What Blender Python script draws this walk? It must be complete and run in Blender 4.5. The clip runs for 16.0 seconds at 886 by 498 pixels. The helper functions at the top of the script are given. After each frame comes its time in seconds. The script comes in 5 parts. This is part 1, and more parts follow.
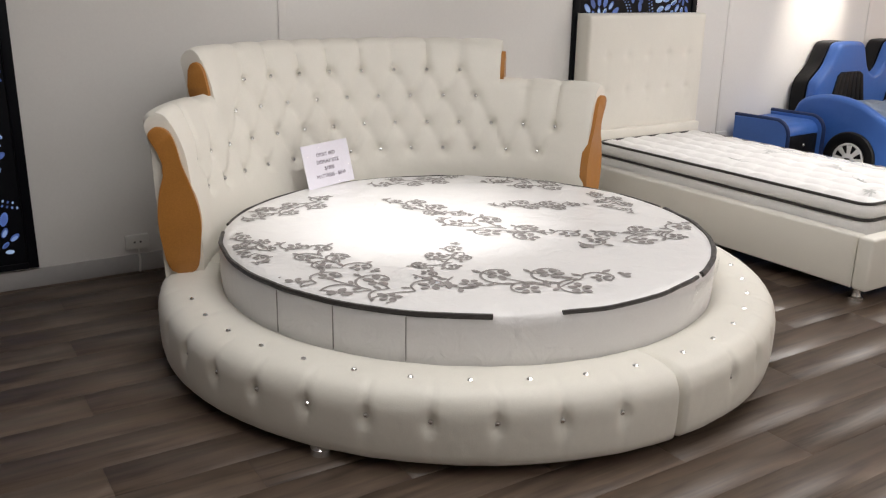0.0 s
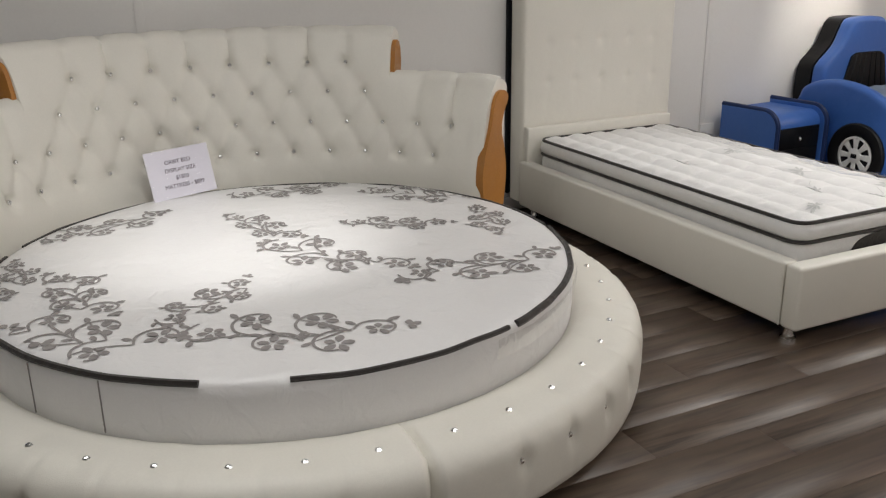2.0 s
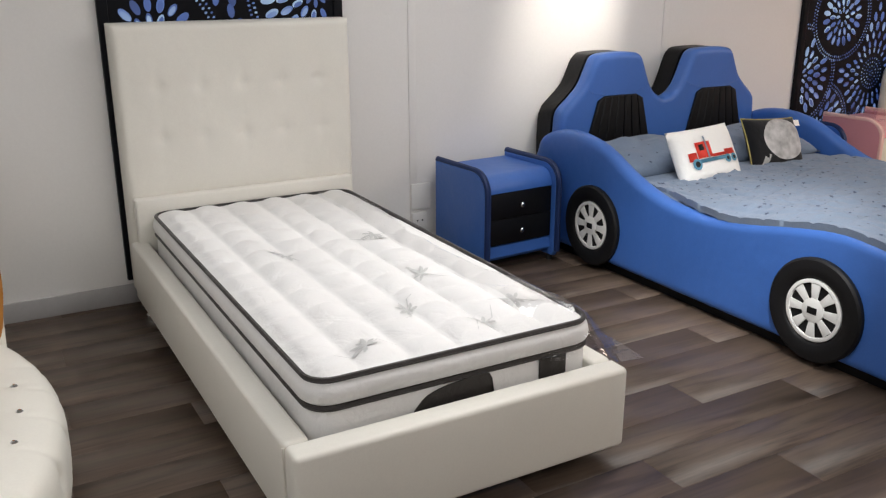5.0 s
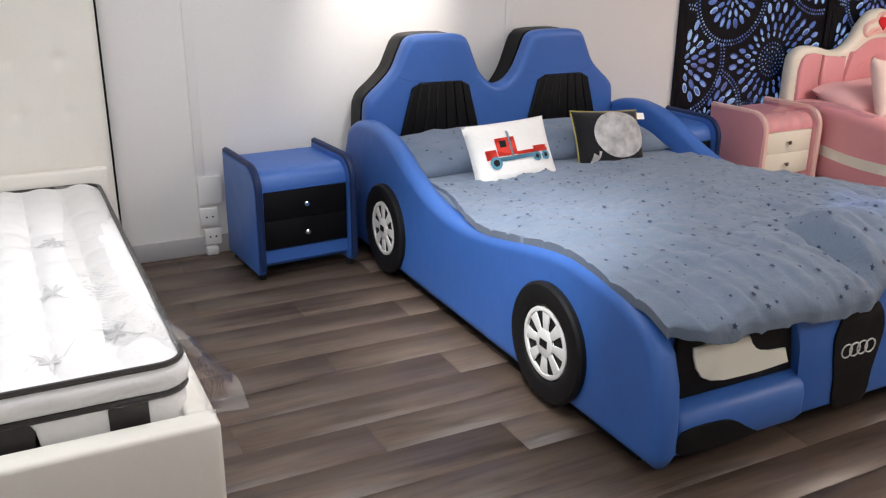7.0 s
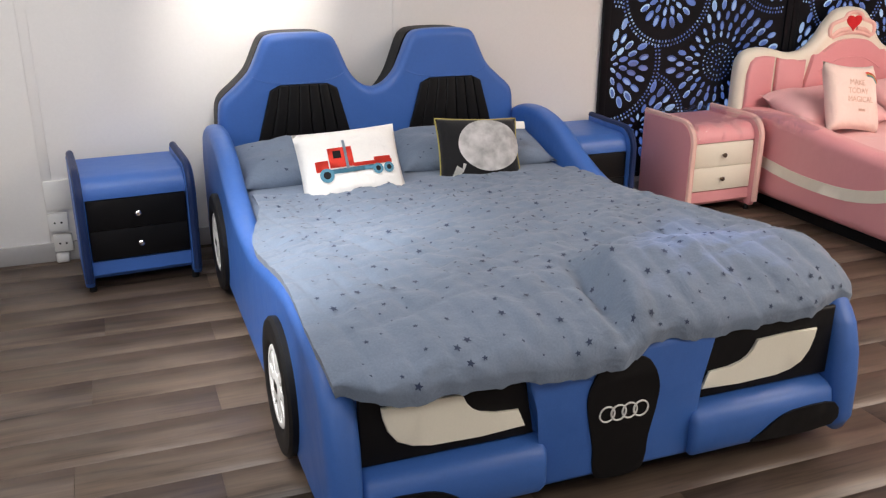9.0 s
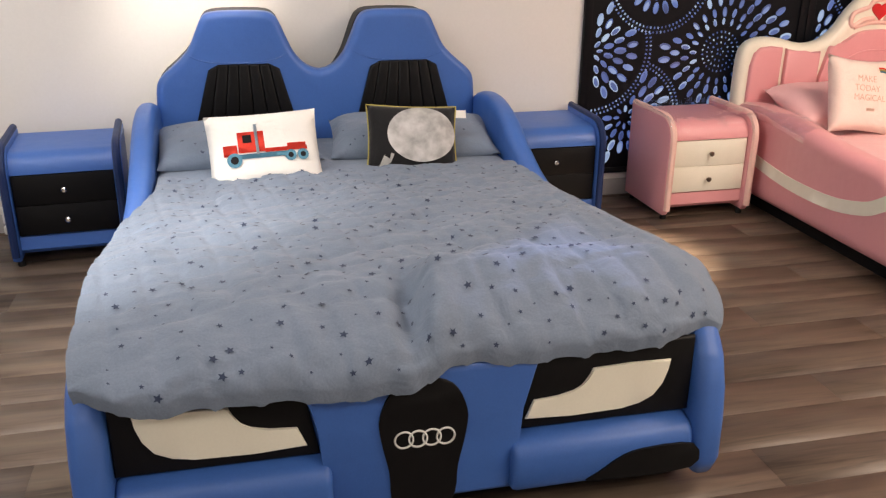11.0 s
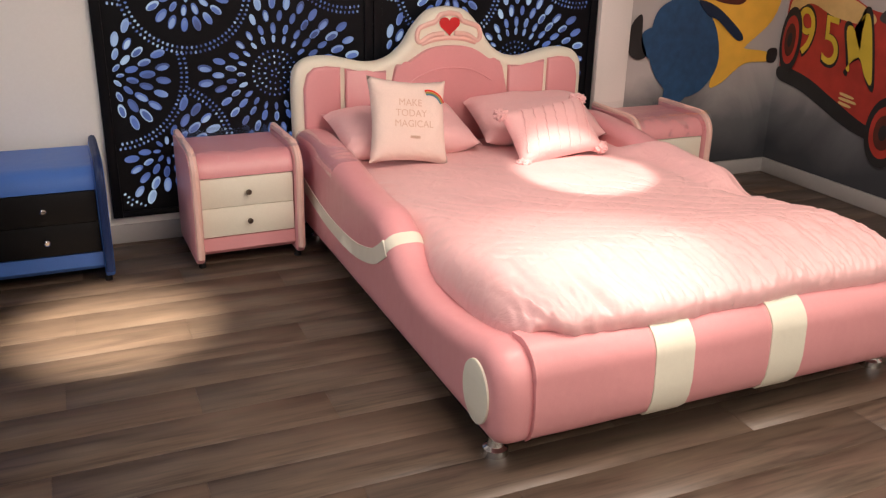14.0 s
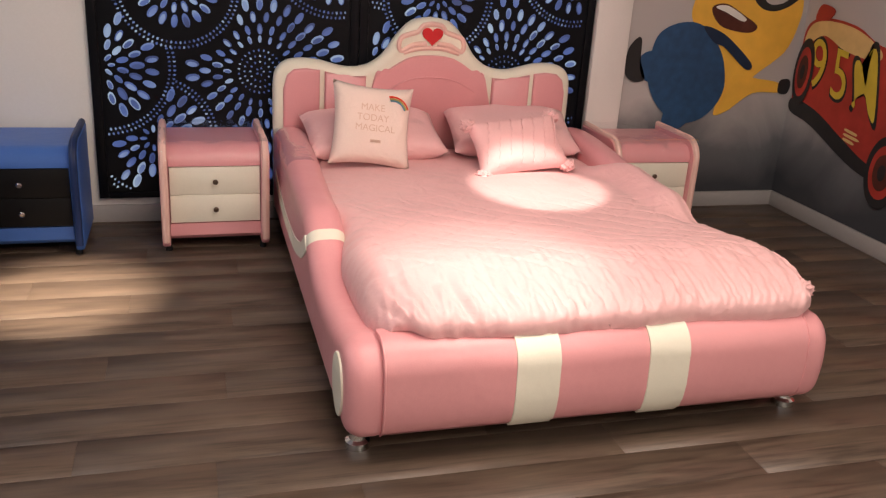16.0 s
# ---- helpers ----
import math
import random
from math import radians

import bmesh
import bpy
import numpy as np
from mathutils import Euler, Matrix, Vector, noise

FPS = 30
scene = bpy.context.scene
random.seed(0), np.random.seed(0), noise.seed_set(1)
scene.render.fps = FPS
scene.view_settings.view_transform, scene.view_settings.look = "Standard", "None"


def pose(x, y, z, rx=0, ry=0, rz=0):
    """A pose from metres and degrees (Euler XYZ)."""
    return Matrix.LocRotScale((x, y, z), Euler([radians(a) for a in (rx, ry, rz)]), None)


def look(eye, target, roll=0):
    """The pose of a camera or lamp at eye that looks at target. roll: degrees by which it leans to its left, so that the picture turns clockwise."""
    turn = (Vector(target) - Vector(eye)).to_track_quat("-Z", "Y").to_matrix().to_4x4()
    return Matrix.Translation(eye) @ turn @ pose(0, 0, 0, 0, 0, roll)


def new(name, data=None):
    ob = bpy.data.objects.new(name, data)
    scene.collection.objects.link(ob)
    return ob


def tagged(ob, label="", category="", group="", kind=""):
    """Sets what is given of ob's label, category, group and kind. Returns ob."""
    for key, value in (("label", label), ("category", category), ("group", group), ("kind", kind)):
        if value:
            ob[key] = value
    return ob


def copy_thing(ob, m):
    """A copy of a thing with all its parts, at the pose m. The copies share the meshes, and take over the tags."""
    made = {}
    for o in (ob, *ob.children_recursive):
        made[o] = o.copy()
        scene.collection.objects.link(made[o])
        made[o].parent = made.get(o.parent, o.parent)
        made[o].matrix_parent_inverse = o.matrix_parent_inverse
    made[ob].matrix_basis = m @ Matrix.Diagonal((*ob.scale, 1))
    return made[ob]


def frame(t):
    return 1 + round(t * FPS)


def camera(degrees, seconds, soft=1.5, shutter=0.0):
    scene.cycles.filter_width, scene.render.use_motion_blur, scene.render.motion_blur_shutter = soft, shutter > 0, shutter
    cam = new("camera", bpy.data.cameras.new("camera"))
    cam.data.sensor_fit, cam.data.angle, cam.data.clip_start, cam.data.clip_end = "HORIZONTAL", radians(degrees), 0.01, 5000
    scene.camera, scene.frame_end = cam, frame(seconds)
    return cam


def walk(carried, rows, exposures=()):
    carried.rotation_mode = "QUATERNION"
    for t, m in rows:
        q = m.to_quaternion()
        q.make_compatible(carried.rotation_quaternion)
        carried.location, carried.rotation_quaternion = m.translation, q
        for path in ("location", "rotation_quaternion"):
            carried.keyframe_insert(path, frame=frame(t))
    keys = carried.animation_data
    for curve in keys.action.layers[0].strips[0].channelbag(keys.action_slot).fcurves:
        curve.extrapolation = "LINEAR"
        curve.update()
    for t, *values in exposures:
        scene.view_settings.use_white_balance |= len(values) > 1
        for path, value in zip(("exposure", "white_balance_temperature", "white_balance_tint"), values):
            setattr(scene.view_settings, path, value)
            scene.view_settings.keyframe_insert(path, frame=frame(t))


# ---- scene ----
cam = camera(53.9, 16.0, soft=1.25)
METRES, EYE, TILT, LEAN, TURN = 9.2, 1.51, 0.0, 0.0, -32.6
ROWS = [
    (0.0, 0.0, 0.0, 0.0, 0.3, -17.27, -0.96),
    (0.5, 0.0286, 0.0182, -0.0019, 1.58, -18.18, 0.15),
    (1.0, 0.0643, 0.0301, -0.0006, 5.61, -18.93, -0.43),
    (1.5, 0.0891, 0.0499, -0.0021, 7.46, -19.18, -0.33),
    (2.0, 0.116, 0.0771, -0.0002, 6.65, -18.59, 0.69),
    (2.5, 0.1483, 0.098, 0.0012, 6.84, -17.66, 0.56),
    (3.0, 0.1767, 0.1223, 0.0007, 6.33, -17.18, 0.79),
    (3.5, 0.1991, 0.1522, 0.002, 3.38, -16.47, 1.48),
    (4.0, 0.2253, 0.1784, 0.0012, 3.02, -16.13, 0.68),
    (4.5, 0.2514, 0.201, 0.0011, 4.07, -16.92, -0.26),
    (5.0, 0.2772, 0.2293, 0.0003, 3.27, -17.62, 0.08),
    (7.5, 0.4381, 0.3042, 0.0005, 8.26, -20.01, -0.73),
    (8.0, 0.4672, 0.3172, 0.0006, 10.68, -20.58, -0.84),
    (8.5, 0.494, 0.3341, 0.0008, 10.7, -19.66, -0.38),
    (11.0, 0.5983, 0.3953, 0.0013, 19.43, -21.29, -0.61),
    (11.5, 0.6063, 0.4179, 0.001, 15.4, -19.96, 0.19),
    (12.0, 0.6272, 0.4394, -0.0008, 12.34, -19.7, 0.22),
    (12.5, 0.6561, 0.4581, -0.0003, 10.64, -21.33, -0.19),
    (13.0, 0.6829, 0.4804, -0.0003, 7.47, -21.53, -0.02),
    (13.5, 0.712, 0.4977, 0.0016, 7.1, -21.07, -0.54),
    (14.0, 0.7408, 0.5064, 0.0041, 9.12, -21.0, -1.35),
    (14.5, 0.7618, 0.52, 0.0036, 9.97, -20.81, -2.46),
    (15.0, 0.7826, 0.524, 0.0044, 11.93, -20.41, -3.77),
    (15.5, 0.8043, 0.5164, 0.0061, 15.62, -20.38, -4.83),
    (16.0, 0.8164, 0.5132, 0.0064, 16.96, -20.42, -3.59),
]
walk(cam, [(t, pose(0, 0, EYE, TILT, LEAN, TURN) @ pose(METRES * x, METRES * y, METRES * z, 90 + pitch, roll, yaw)) for t, x, y, z, yaw, pitch, roll in ROWS],
     exposures=[(0.0, 0.25, 6500, 10), (1.0, 0.1, 6500, 10), (2.0, -0.26, 6450, 8), (2.5, -0.35, 6450, 7), (3.0, -0.34, 6450, 7), (4.0, -0.08, 6400, 9), (5.0, 0.0, 6300, 9), (7.5, 0.25, 6100, 10), (8.5, 0.3, 6150, 10), (11.0, 0.42, 6900, 12), (12.0, 0.22, 6700, 12), (13.0, 0.24, 6550, 11), (14.0, 0.08, 6550, 11), (15.0, -0.06, 6600, 13), (16.0, -0.08, 6600, 13)])

# ---- world and lamps ----
world = bpy.data.worlds.new("world")
scene.world = world
world.use_nodes = True
world.node_tree.nodes["Background"].inputs[0].default_value = (0.9, 0.93, 1.0, 1)
world.node_tree.nodes["Background"].inputs[1].default_value = 0.01


def area(x, y, z, w, h, power, colour):
    data = bpy.data.lights.new("fill_light", "AREA")
    data.shape, data.size, data.size_y, data.energy, data.color = "RECTANGLE", w, h, power, colour
    ob = new("fill_light", data)
    ob.matrix_world = pose(x, y, z)
    return ob


def spot(eye, target, power, angle, blend, colour, radius=0.03):
    data = bpy.data.lights.new("unseen_spot_light", "SPOT")
    data.energy, data.spot_size, data.spot_blend, data.color, data.shadow_soft_size = power, radians(angle), blend, colour, radius
    ob = new("unseen_spot_light", data)
    ob.matrix_world = look(eye, target)
    return ob


COOL, SOFT, WARM = (1.0, 0.97, 0.94), (1.0, 0.88, 0.75), (1.0, 0.835, 0.70)
# Unseen area fills, added under the ceiling to raise the general brightness
area(1.4, 2.2, 2.66, 2.0, 1.0, 30, COOL)
area(4.7, 2.5, 2.66, 2.0, 1.0, 19, COOL)
# Added spot that brightens the aisle floor beside the car bed
spot((5.5, 1.2, 2.6), (5.6, 2.9, 0.0), 115, 36, 1.0, COOL)
area(6.2, 3.1, 2.66, 1.6, 0.8, 20, COOL)
area(9.9, 2.0, 2.66, 2.0, 1.0, 60, WARM)
area(3.7, -0.8, 2.66, 7.0, 1.0, 60, COOL)
area(10.2, -0.5, 2.66, 3.0, 1.0, 86, SOFT)
spot((1.9, 2.5, 2.6), (1.95, 3.35, 0.46), 175, 42, 1.0, COOL, 0.08)
spot((5.9, 2.7, 2.6), (4.05, 3.15, 0.3), 96, 50, 0.7, COOL)
spot((6.75, 3.75, 2.6), (6.48, 4.54, 1.42), 190, 36, 1.0, (1.0, 0.90, 0.80), 0.05)
# Added cool spot that brightens the near side of the car bed
spot((4.9, 1.6, 2.6), (6.2, 2.95, 0.4), 300, 32, 0.9, COOL)
spot((6.6, 2.2, 2.6), (6.42, 3.0, 0.55), 50, 22, 0.9, COOL)
spot((8.4, 2.9, 2.6), (8.33, 3.6, 0.0), 1700, 21, 1.0, (1.0, 0.83, 0.64))
spot((10.2, 2.6, 2.6), (10.4, 3.5, 0.5), 330, 17, 0.35, WARM)
spot((9.6, 1.7, 2.6), (9.85, 2.55, 0.5), 230, 27, 1.0, WARM)
# Added blue spot beside the cut screen, standing in for the screen's glow
spot((8.5, 4.4, 1.75), (7.42, 2.14, 0.62), 190, 13, 0.9, (0.28, 0.45, 1.0))

# ---- materials ----


def material(name, colour, rough=0.5, metal=0.0, grain=60.0, vary=0.06, bump=0.1, blotch=3.0, spec=0.5, coat=0.0, sheen=0.0):
    """A surface with fine relief, small and large variation of tone, and uneven gloss."""
    m = bpy.data.materials.new(name)
    m.use_nodes = True
    t, b = m.node_tree, m.node_tree.nodes["Principled BSDF"]
    co = t.nodes.new("ShaderNodeTexCoord")
    n1, n2 = t.nodes.new("ShaderNodeTexNoise"), t.nodes.new("ShaderNodeTexNoise")
    n1.inputs["Scale"].default_value, n1.inputs["Detail"].default_value = grain, 4
    n2.inputs["Scale"].default_value, n2.inputs["Detail"].default_value = blotch, 5
    for n in (n1, n2):
        t.links.new(co.outputs["Object"], n.inputs["Vector"])
    add = t.nodes.new("ShaderNodeMath")
    add.operation = "ADD"
    t.links.new(n1.outputs["Fac"], add.inputs[0]), t.links.new(n2.outputs["Fac"], add.inputs[1])
    ramp = t.nodes.new("ShaderNodeMapRange")
    ramp.inputs["From Min"].default_value, ramp.inputs["From Max"].default_value = 0.6, 1.4
    ramp.inputs["To Min"].default_value, ramp.inputs["To Max"].default_value = 1 - vary, 1 + vary
    t.links.new(add.outputs[0], ramp.inputs["Value"])
    mul = t.nodes.new("ShaderNodeVectorMath")
    mul.operation = "SCALE"
    mul.inputs[0].default_value = colour[:3]
    t.links.new(ramp.outputs[0], mul.inputs["Scale"])
    t.links.new(mul.outputs[0], b.inputs["Base Color"])
    r2 = t.nodes.new("ShaderNodeMapRange")
    r2.inputs["To Min"].default_value, r2.inputs["To Max"].default_value = max(0.02, rough - 0.08), min(1, rough + 0.08)
    t.links.new(n2.outputs["Fac"], r2.inputs["Value"]), t.links.new(r2.outputs[0], b.inputs["Roughness"])
    b.inputs["Metallic"].default_value, b.inputs["Specular IOR Level"].default_value = metal, spec
    b.inputs["Coat Weight"].default_value, b.inputs["Sheen Weight"].default_value = coat, sheen
    if bump:
        bp = t.nodes.new("ShaderNodeBump")
        bp.inputs["Strength"].default_value, bp.inputs["Distance"].default_value = bump, 0.004
        t.links.new(n1.outputs["Fac"], bp.inputs["Height"]), t.links.new(bp.outputs[0], b.inputs["Normal"])
    return m


def leather(name, colour, rough=0.42, vary=0.05, spec=0.5):
    """Upholstery leather: fine pebble cells in relief over soft blotches."""
    m = material(name, colour, rough, grain=140, vary=vary, bump=0.0, blotch=4, spec=spec)
    t, b = m.node_tree, m.node_tree.nodes["Principled BSDF"]
    co, v, bp = t.nodes.new("ShaderNodeTexCoord"), t.nodes.new("ShaderNodeTexVoronoi"), t.nodes.new("ShaderNodeBump")
    v.inputs["Scale"].default_value = 320
    bp.inputs["Strength"].default_value, bp.inputs["Distance"].default_value = 0.12, 0.002
    t.links.new(co.outputs["Object"], v.inputs["Vector"]), t.links.new(v.outputs["Distance"], bp.inputs["Height"])
    n, b2 = t.nodes.new("ShaderNodeTexNoise"), t.nodes.new("ShaderNodeBump")
    n.inputs["Scale"].default_value = 9
    b2.inputs["Strength"].default_value, b2.inputs["Distance"].default_value = 0.25, 0.02
    t.links.new(co.outputs["Object"], n.inputs["Vector"]), t.links.new(n.outputs["Fac"], b2.inputs["Height"])
    t.links.new(b2.outputs[0], bp.inputs["Normal"]), t.links.new(bp.outputs[0], b.inputs["Normal"])
    return m


def cloth(name, colour, rough=0.85, quilt=0.0, vary=0.08, weave=700, satin=0.0):
    """Cloth with a weave, soft creases and, where asked, stitched diamonds."""
    m = material(name, colour, rough, grain=weave / 4, vary=vary, bump=0.0, blotch=5, sheen=0.15, spec=0.3 + satin)
    t, b = m.node_tree, m.node_tree.nodes["Principled BSDF"]
    co = t.nodes.new("ShaderNodeTexCoord")
    n, bp = t.nodes.new("ShaderNodeTexNoise"), t.nodes.new("ShaderNodeBump")
    n.inputs["Scale"].default_value, n.inputs["Detail"].default_value, n.inputs["Distortion"].default_value = 11, 6, 0.6
    bp.inputs["Strength"].default_value, bp.inputs["Distance"].default_value = 0.5, 0.02
    t.links.new(co.outputs["Object"], n.inputs["Vector"]), t.links.new(n.outputs["Fac"], bp.inputs["Height"])
    w, b2 = t.nodes.new("ShaderNodeTexNoise"), t.nodes.new("ShaderNodeBump")
    w.inputs["Scale"].default_value = weave
    b2.inputs["Strength"].default_value, b2.inputs["Distance"].default_value = 0.15, 0.001
    t.links.new(co.outputs["Object"], w.inputs["Vector"]), t.links.new(w.outputs["Fac"], b2.inputs["Height"])
    t.links.new(bp.outputs[0], b2.inputs["Normal"]), t.links.new(b2.outputs[0], b.inputs["Normal"])
    return m


def plank_wood(name):
    """Grey-brown laminate: long streaks along x, each plank its own tone."""
    m = bpy.data.materials.new(name)
    m.use_nodes = True
    t, b = m.node_tree, m.node_tree.nodes["Principled BSDF"]
    co, info, mp = t.nodes.new("ShaderNodeNewGeometry"), t.nodes.new("ShaderNodeObjectInfo"), t.nodes.new("ShaderNodeMapping")
    shift = t.nodes.new("ShaderNodeVectorMath")
    shift.operation = "MULTIPLY_ADD"
    comb = t.nodes.new("ShaderNodeCombineXYZ")
    t.links.new(info.outputs["Random"], comb.inputs[0]), t.links.new(info.outputs["Random"], comb.inputs[1])
    shift.inputs[1].default_value = (0.08, 0.003, 0)
    t.links.new(comb.outputs[0], shift.inputs[0]), t.links.new(co.outputs["Position"], shift.inputs[2])
    mp.inputs["Scale"].default_value = (0.9, 11, 1)
    t.links.new(shift.outputs[0], mp.inputs[0])
    n1, n2, n3 = (t.nodes.new("ShaderNodeTexNoise") for _ in range(3))
    n1.inputs["Scale"].default_value, n1.inputs["Detail"].default_value, n1.inputs["Distortion"].default_value = 1.9, 9, 1.3
    n2.inputs["Scale"].default_value, n2.inputs["Detail"].default_value = 9, 6
    n3.inputs["Scale"].default_value = 1.1
    for n in (n1, n2):
        t.links.new(mp.outputs[0], n.inputs["Vector"])
    t.links.new(shift.outputs[0], n3.inputs["Vector"])
    mix = t.nodes.new("ShaderNodeMath")
    mix.operation = "MULTIPLY_ADD"
    t.links.new(n2.outputs["Fac"], mix.inputs[0])
    mix.inputs[1].default_value = 0.5
    t.links.new(n1.outputs["Fac"], mix.inputs[2])
    tone = t.nodes.new("ShaderNodeMath")
    tone.operation = "MULTIPLY_ADD"
    tone.inputs[1].default_value = 0.03
    t.links.new(info.outputs["Random"], tone.inputs[0]), t.links.new(mix.outputs[0], tone.inputs[2])
    ramp = t.nodes.new("ShaderNodeValToRGB")
    e = ramp.color_ramp.elements
    e[0].position, e[0].color = 0.50, (0.046, 0.032, 0.024, 1)
    e[1].position, e[1].color = 1.0, (0.140, 0.100, 0.073, 1)
    mid = e.new(0.70)
    mid.color = (0.088, 0.063, 0.047, 1)
    low = e.new(0.60)
    low.color = (0.062, 0.043, 0.032, 1)
    t.links.new(tone.outputs[0], ramp.inputs[0]), t.links.new(ramp.outputs[0], b.inputs["Base Color"])
    rr = t.nodes.new("ShaderNodeMapRange")
    rr.inputs["To Min"].default_value, rr.inputs["To Max"].default_value = 0.30, 0.44
    t.links.new(n2.outputs["Fac"], rr.inputs["Value"]), t.links.new(rr.outputs[0], b.inputs["Roughness"])
    bp = t.nodes.new("ShaderNodeBump")
    bp.inputs["Strength"].default_value, bp.inputs["Distance"].default_value = 0.15, 0.002
    t.links.new(mix.outputs[0], bp.inputs["Height"]), t.links.new(bp.outputs[0], b.inputs["Normal"])
    return m


def backlit(name):
    """Frosted lit openings of the cut screens: blue-white, each opening of its own brightness, uneven over the screen."""
    m = bpy.data.materials.new(name)
    m.use_nodes = True
    t, b = m.node_tree, m.node_tree.nodes["Principled BSDF"]
    geo, co, n = t.nodes.new("ShaderNodeNewGeometry"), t.nodes.new("ShaderNodeTexCoord"), t.nodes.new("ShaderNodeTexNoise")
    n.inputs["Scale"].default_value = 2.2
    t.links.new(co.outputs["Object"], n.inputs["Vector"])
    ramp = t.nodes.new("ShaderNodeValToRGB")
    e = ramp.color_ramp.elements
    e[0].position, e[0].color = 0.22, (0.012, 0.028, 0.13, 1)
    e[1].position, e[1].color = 0.97, (0.62, 0.82, 1.0, 1)
    mid = e.new(0.6)
    mid.color = (0.09, 0.17, 0.52, 1)
    add = t.nodes.new("ShaderNodeMath")
    add.operation = "MULTIPLY_ADD"
    add.inputs[1].default_value = 0.52
    t.links.new(geo.outputs["Random Per Island"], add.inputs[0])
    sub = t.nodes.new("ShaderNodeMapRange")
    sub.inputs["From Min"].default_value, sub.inputs["From Max"].default_value = 0.3, 0.7
    sub.inputs["To Min"].default_value, sub.inputs["To Max"].default_value = 0.05, 0.6
    t.links.new(n.outputs["Fac"], sub.inputs["Value"]), t.links.new(sub.outputs[0], add.inputs[2])
    t.links.new(add.outputs[0], ramp.inputs[0])
    t.links.new(ramp.outputs[0], b.inputs["Emission Color"])
    b.inputs["Emission Strength"].default_value = 0.55
    b.inputs["Base Color"].default_value, b.inputs["Roughness"].default_value = (0.06, 0.08, 0.14, 1), 0.15
    return m


def clear_film(name):
    """Thin clear wrapping: mostly see-through with sharp wrinkled glints."""
    m = bpy.data.materials.new(name)
    m.use_nodes = True
    t = m.node_tree
    b, out = t.nodes["Principled BSDF"], t.nodes["Material Output"]
    tr, mix, lw = t.nodes.new("ShaderNodeBsdfTransparent"), t.nodes.new("ShaderNodeMixShader"), t.nodes.new("ShaderNodeFresnel")
    gl = t.nodes.new("ShaderNodeBsdfGlossy")
    gl.inputs["Roughness"].default_value = 0.06
    co, n, bp = t.nodes.new("ShaderNodeTexCoord"), t.nodes.new("ShaderNodeTexNoise"), t.nodes.new("ShaderNodeBump")
    n.inputs["Scale"].default_value, n.inputs["Detail"].default_value, n.inputs["Distortion"].default_value = 12, 4, 1.5
    bp.inputs["Strength"].default_value, bp.inputs["Distance"].default_value = 0.5, 0.012
    t.links.new(co.outputs["Object"], n.inputs["Vector"]), t.links.new(n.outputs["Fac"], bp.inputs["Height"])
    t.links.new(bp.outputs[0], gl.inputs["Normal"]), t.links.new(bp.outputs[0], lw.inputs["Normal"])
    lw.inputs["IOR"].default_value = 1.35
    half = t.nodes.new("ShaderNodeMath")
    half.operation = "MULTIPLY"
    half.inputs[1].default_value = 0.28
    t.links.new(lw.outputs[0], half.inputs[0]), t.links.new(half.outputs[0], mix.inputs[0]), t.links.new(tr.outputs[0], mix.inputs[1]), t.links.new(gl.outputs[0], mix.inputs[2])
    t.links.new(mix.outputs[0], out.inputs["Surface"])
    return m


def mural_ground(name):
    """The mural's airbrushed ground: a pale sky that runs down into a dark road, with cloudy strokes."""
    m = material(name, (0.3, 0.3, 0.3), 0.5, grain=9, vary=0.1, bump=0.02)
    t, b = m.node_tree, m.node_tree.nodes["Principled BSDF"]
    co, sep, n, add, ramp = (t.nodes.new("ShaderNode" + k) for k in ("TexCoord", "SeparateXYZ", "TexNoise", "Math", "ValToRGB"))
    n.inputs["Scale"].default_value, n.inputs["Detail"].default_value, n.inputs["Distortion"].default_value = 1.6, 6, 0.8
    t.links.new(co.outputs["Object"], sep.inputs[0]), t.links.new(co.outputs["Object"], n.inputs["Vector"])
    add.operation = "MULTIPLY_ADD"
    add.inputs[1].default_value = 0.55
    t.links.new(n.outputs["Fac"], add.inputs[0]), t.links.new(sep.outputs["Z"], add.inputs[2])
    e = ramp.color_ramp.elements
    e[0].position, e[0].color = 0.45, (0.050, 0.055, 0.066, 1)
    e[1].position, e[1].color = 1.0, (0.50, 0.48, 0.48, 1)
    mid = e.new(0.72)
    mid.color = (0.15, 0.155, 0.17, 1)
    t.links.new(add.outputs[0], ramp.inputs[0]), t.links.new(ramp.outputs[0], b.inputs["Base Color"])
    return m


PAINT = material("wall_paint", (0.78, 0.765, 0.745), 0.6, grain=90, vary=0.025, bump=0.06, blotch=1.2)
SKIRT = material("grey_skirting", (0.42, 0.41, 0.41), 0.5, grain=40, vary=0.05)
CEILING = material("ceiling_paint", (0.8, 0.8, 0.8), 0.8, vary=0.02)
FLOOR = plank_wood("laminate_planks")
JOINT = material("floor_joint", (0.04, 0.03, 0.024), 0.8)
WHITE = leather("white_leather", (0.80, 0.775, 0.705), 0.45, 0.03)
CREAM = leather("cream_leather", (0.85, 0.82, 0.70), 0.45, 0.03)
CARAMEL = leather("caramel_leather", (0.41, 0.175, 0.036), 0.36, 0.14)
BLUE = leather("blue_leather", (0.047, 0.14, 0.46), 0.4, 0.06)
NAVY = leather("navy_leather", (0.012, 0.028, 0.10), 0.45, 0.08, 0.3)
BLACK = leather("black_leather", (0.005, 0.005, 0.006), 0.48, 0.1, 0.2)
PINK = leather("pink_leather", (0.77, 0.352, 0.376), 0.34, 0.03)
PALEPINK = leather("pale_pink_leather", (0.85, 0.56, 0.50), 0.4, 0.03)
RED = leather("red_leather", (0.6, 0.015, 0.02), 0.4)
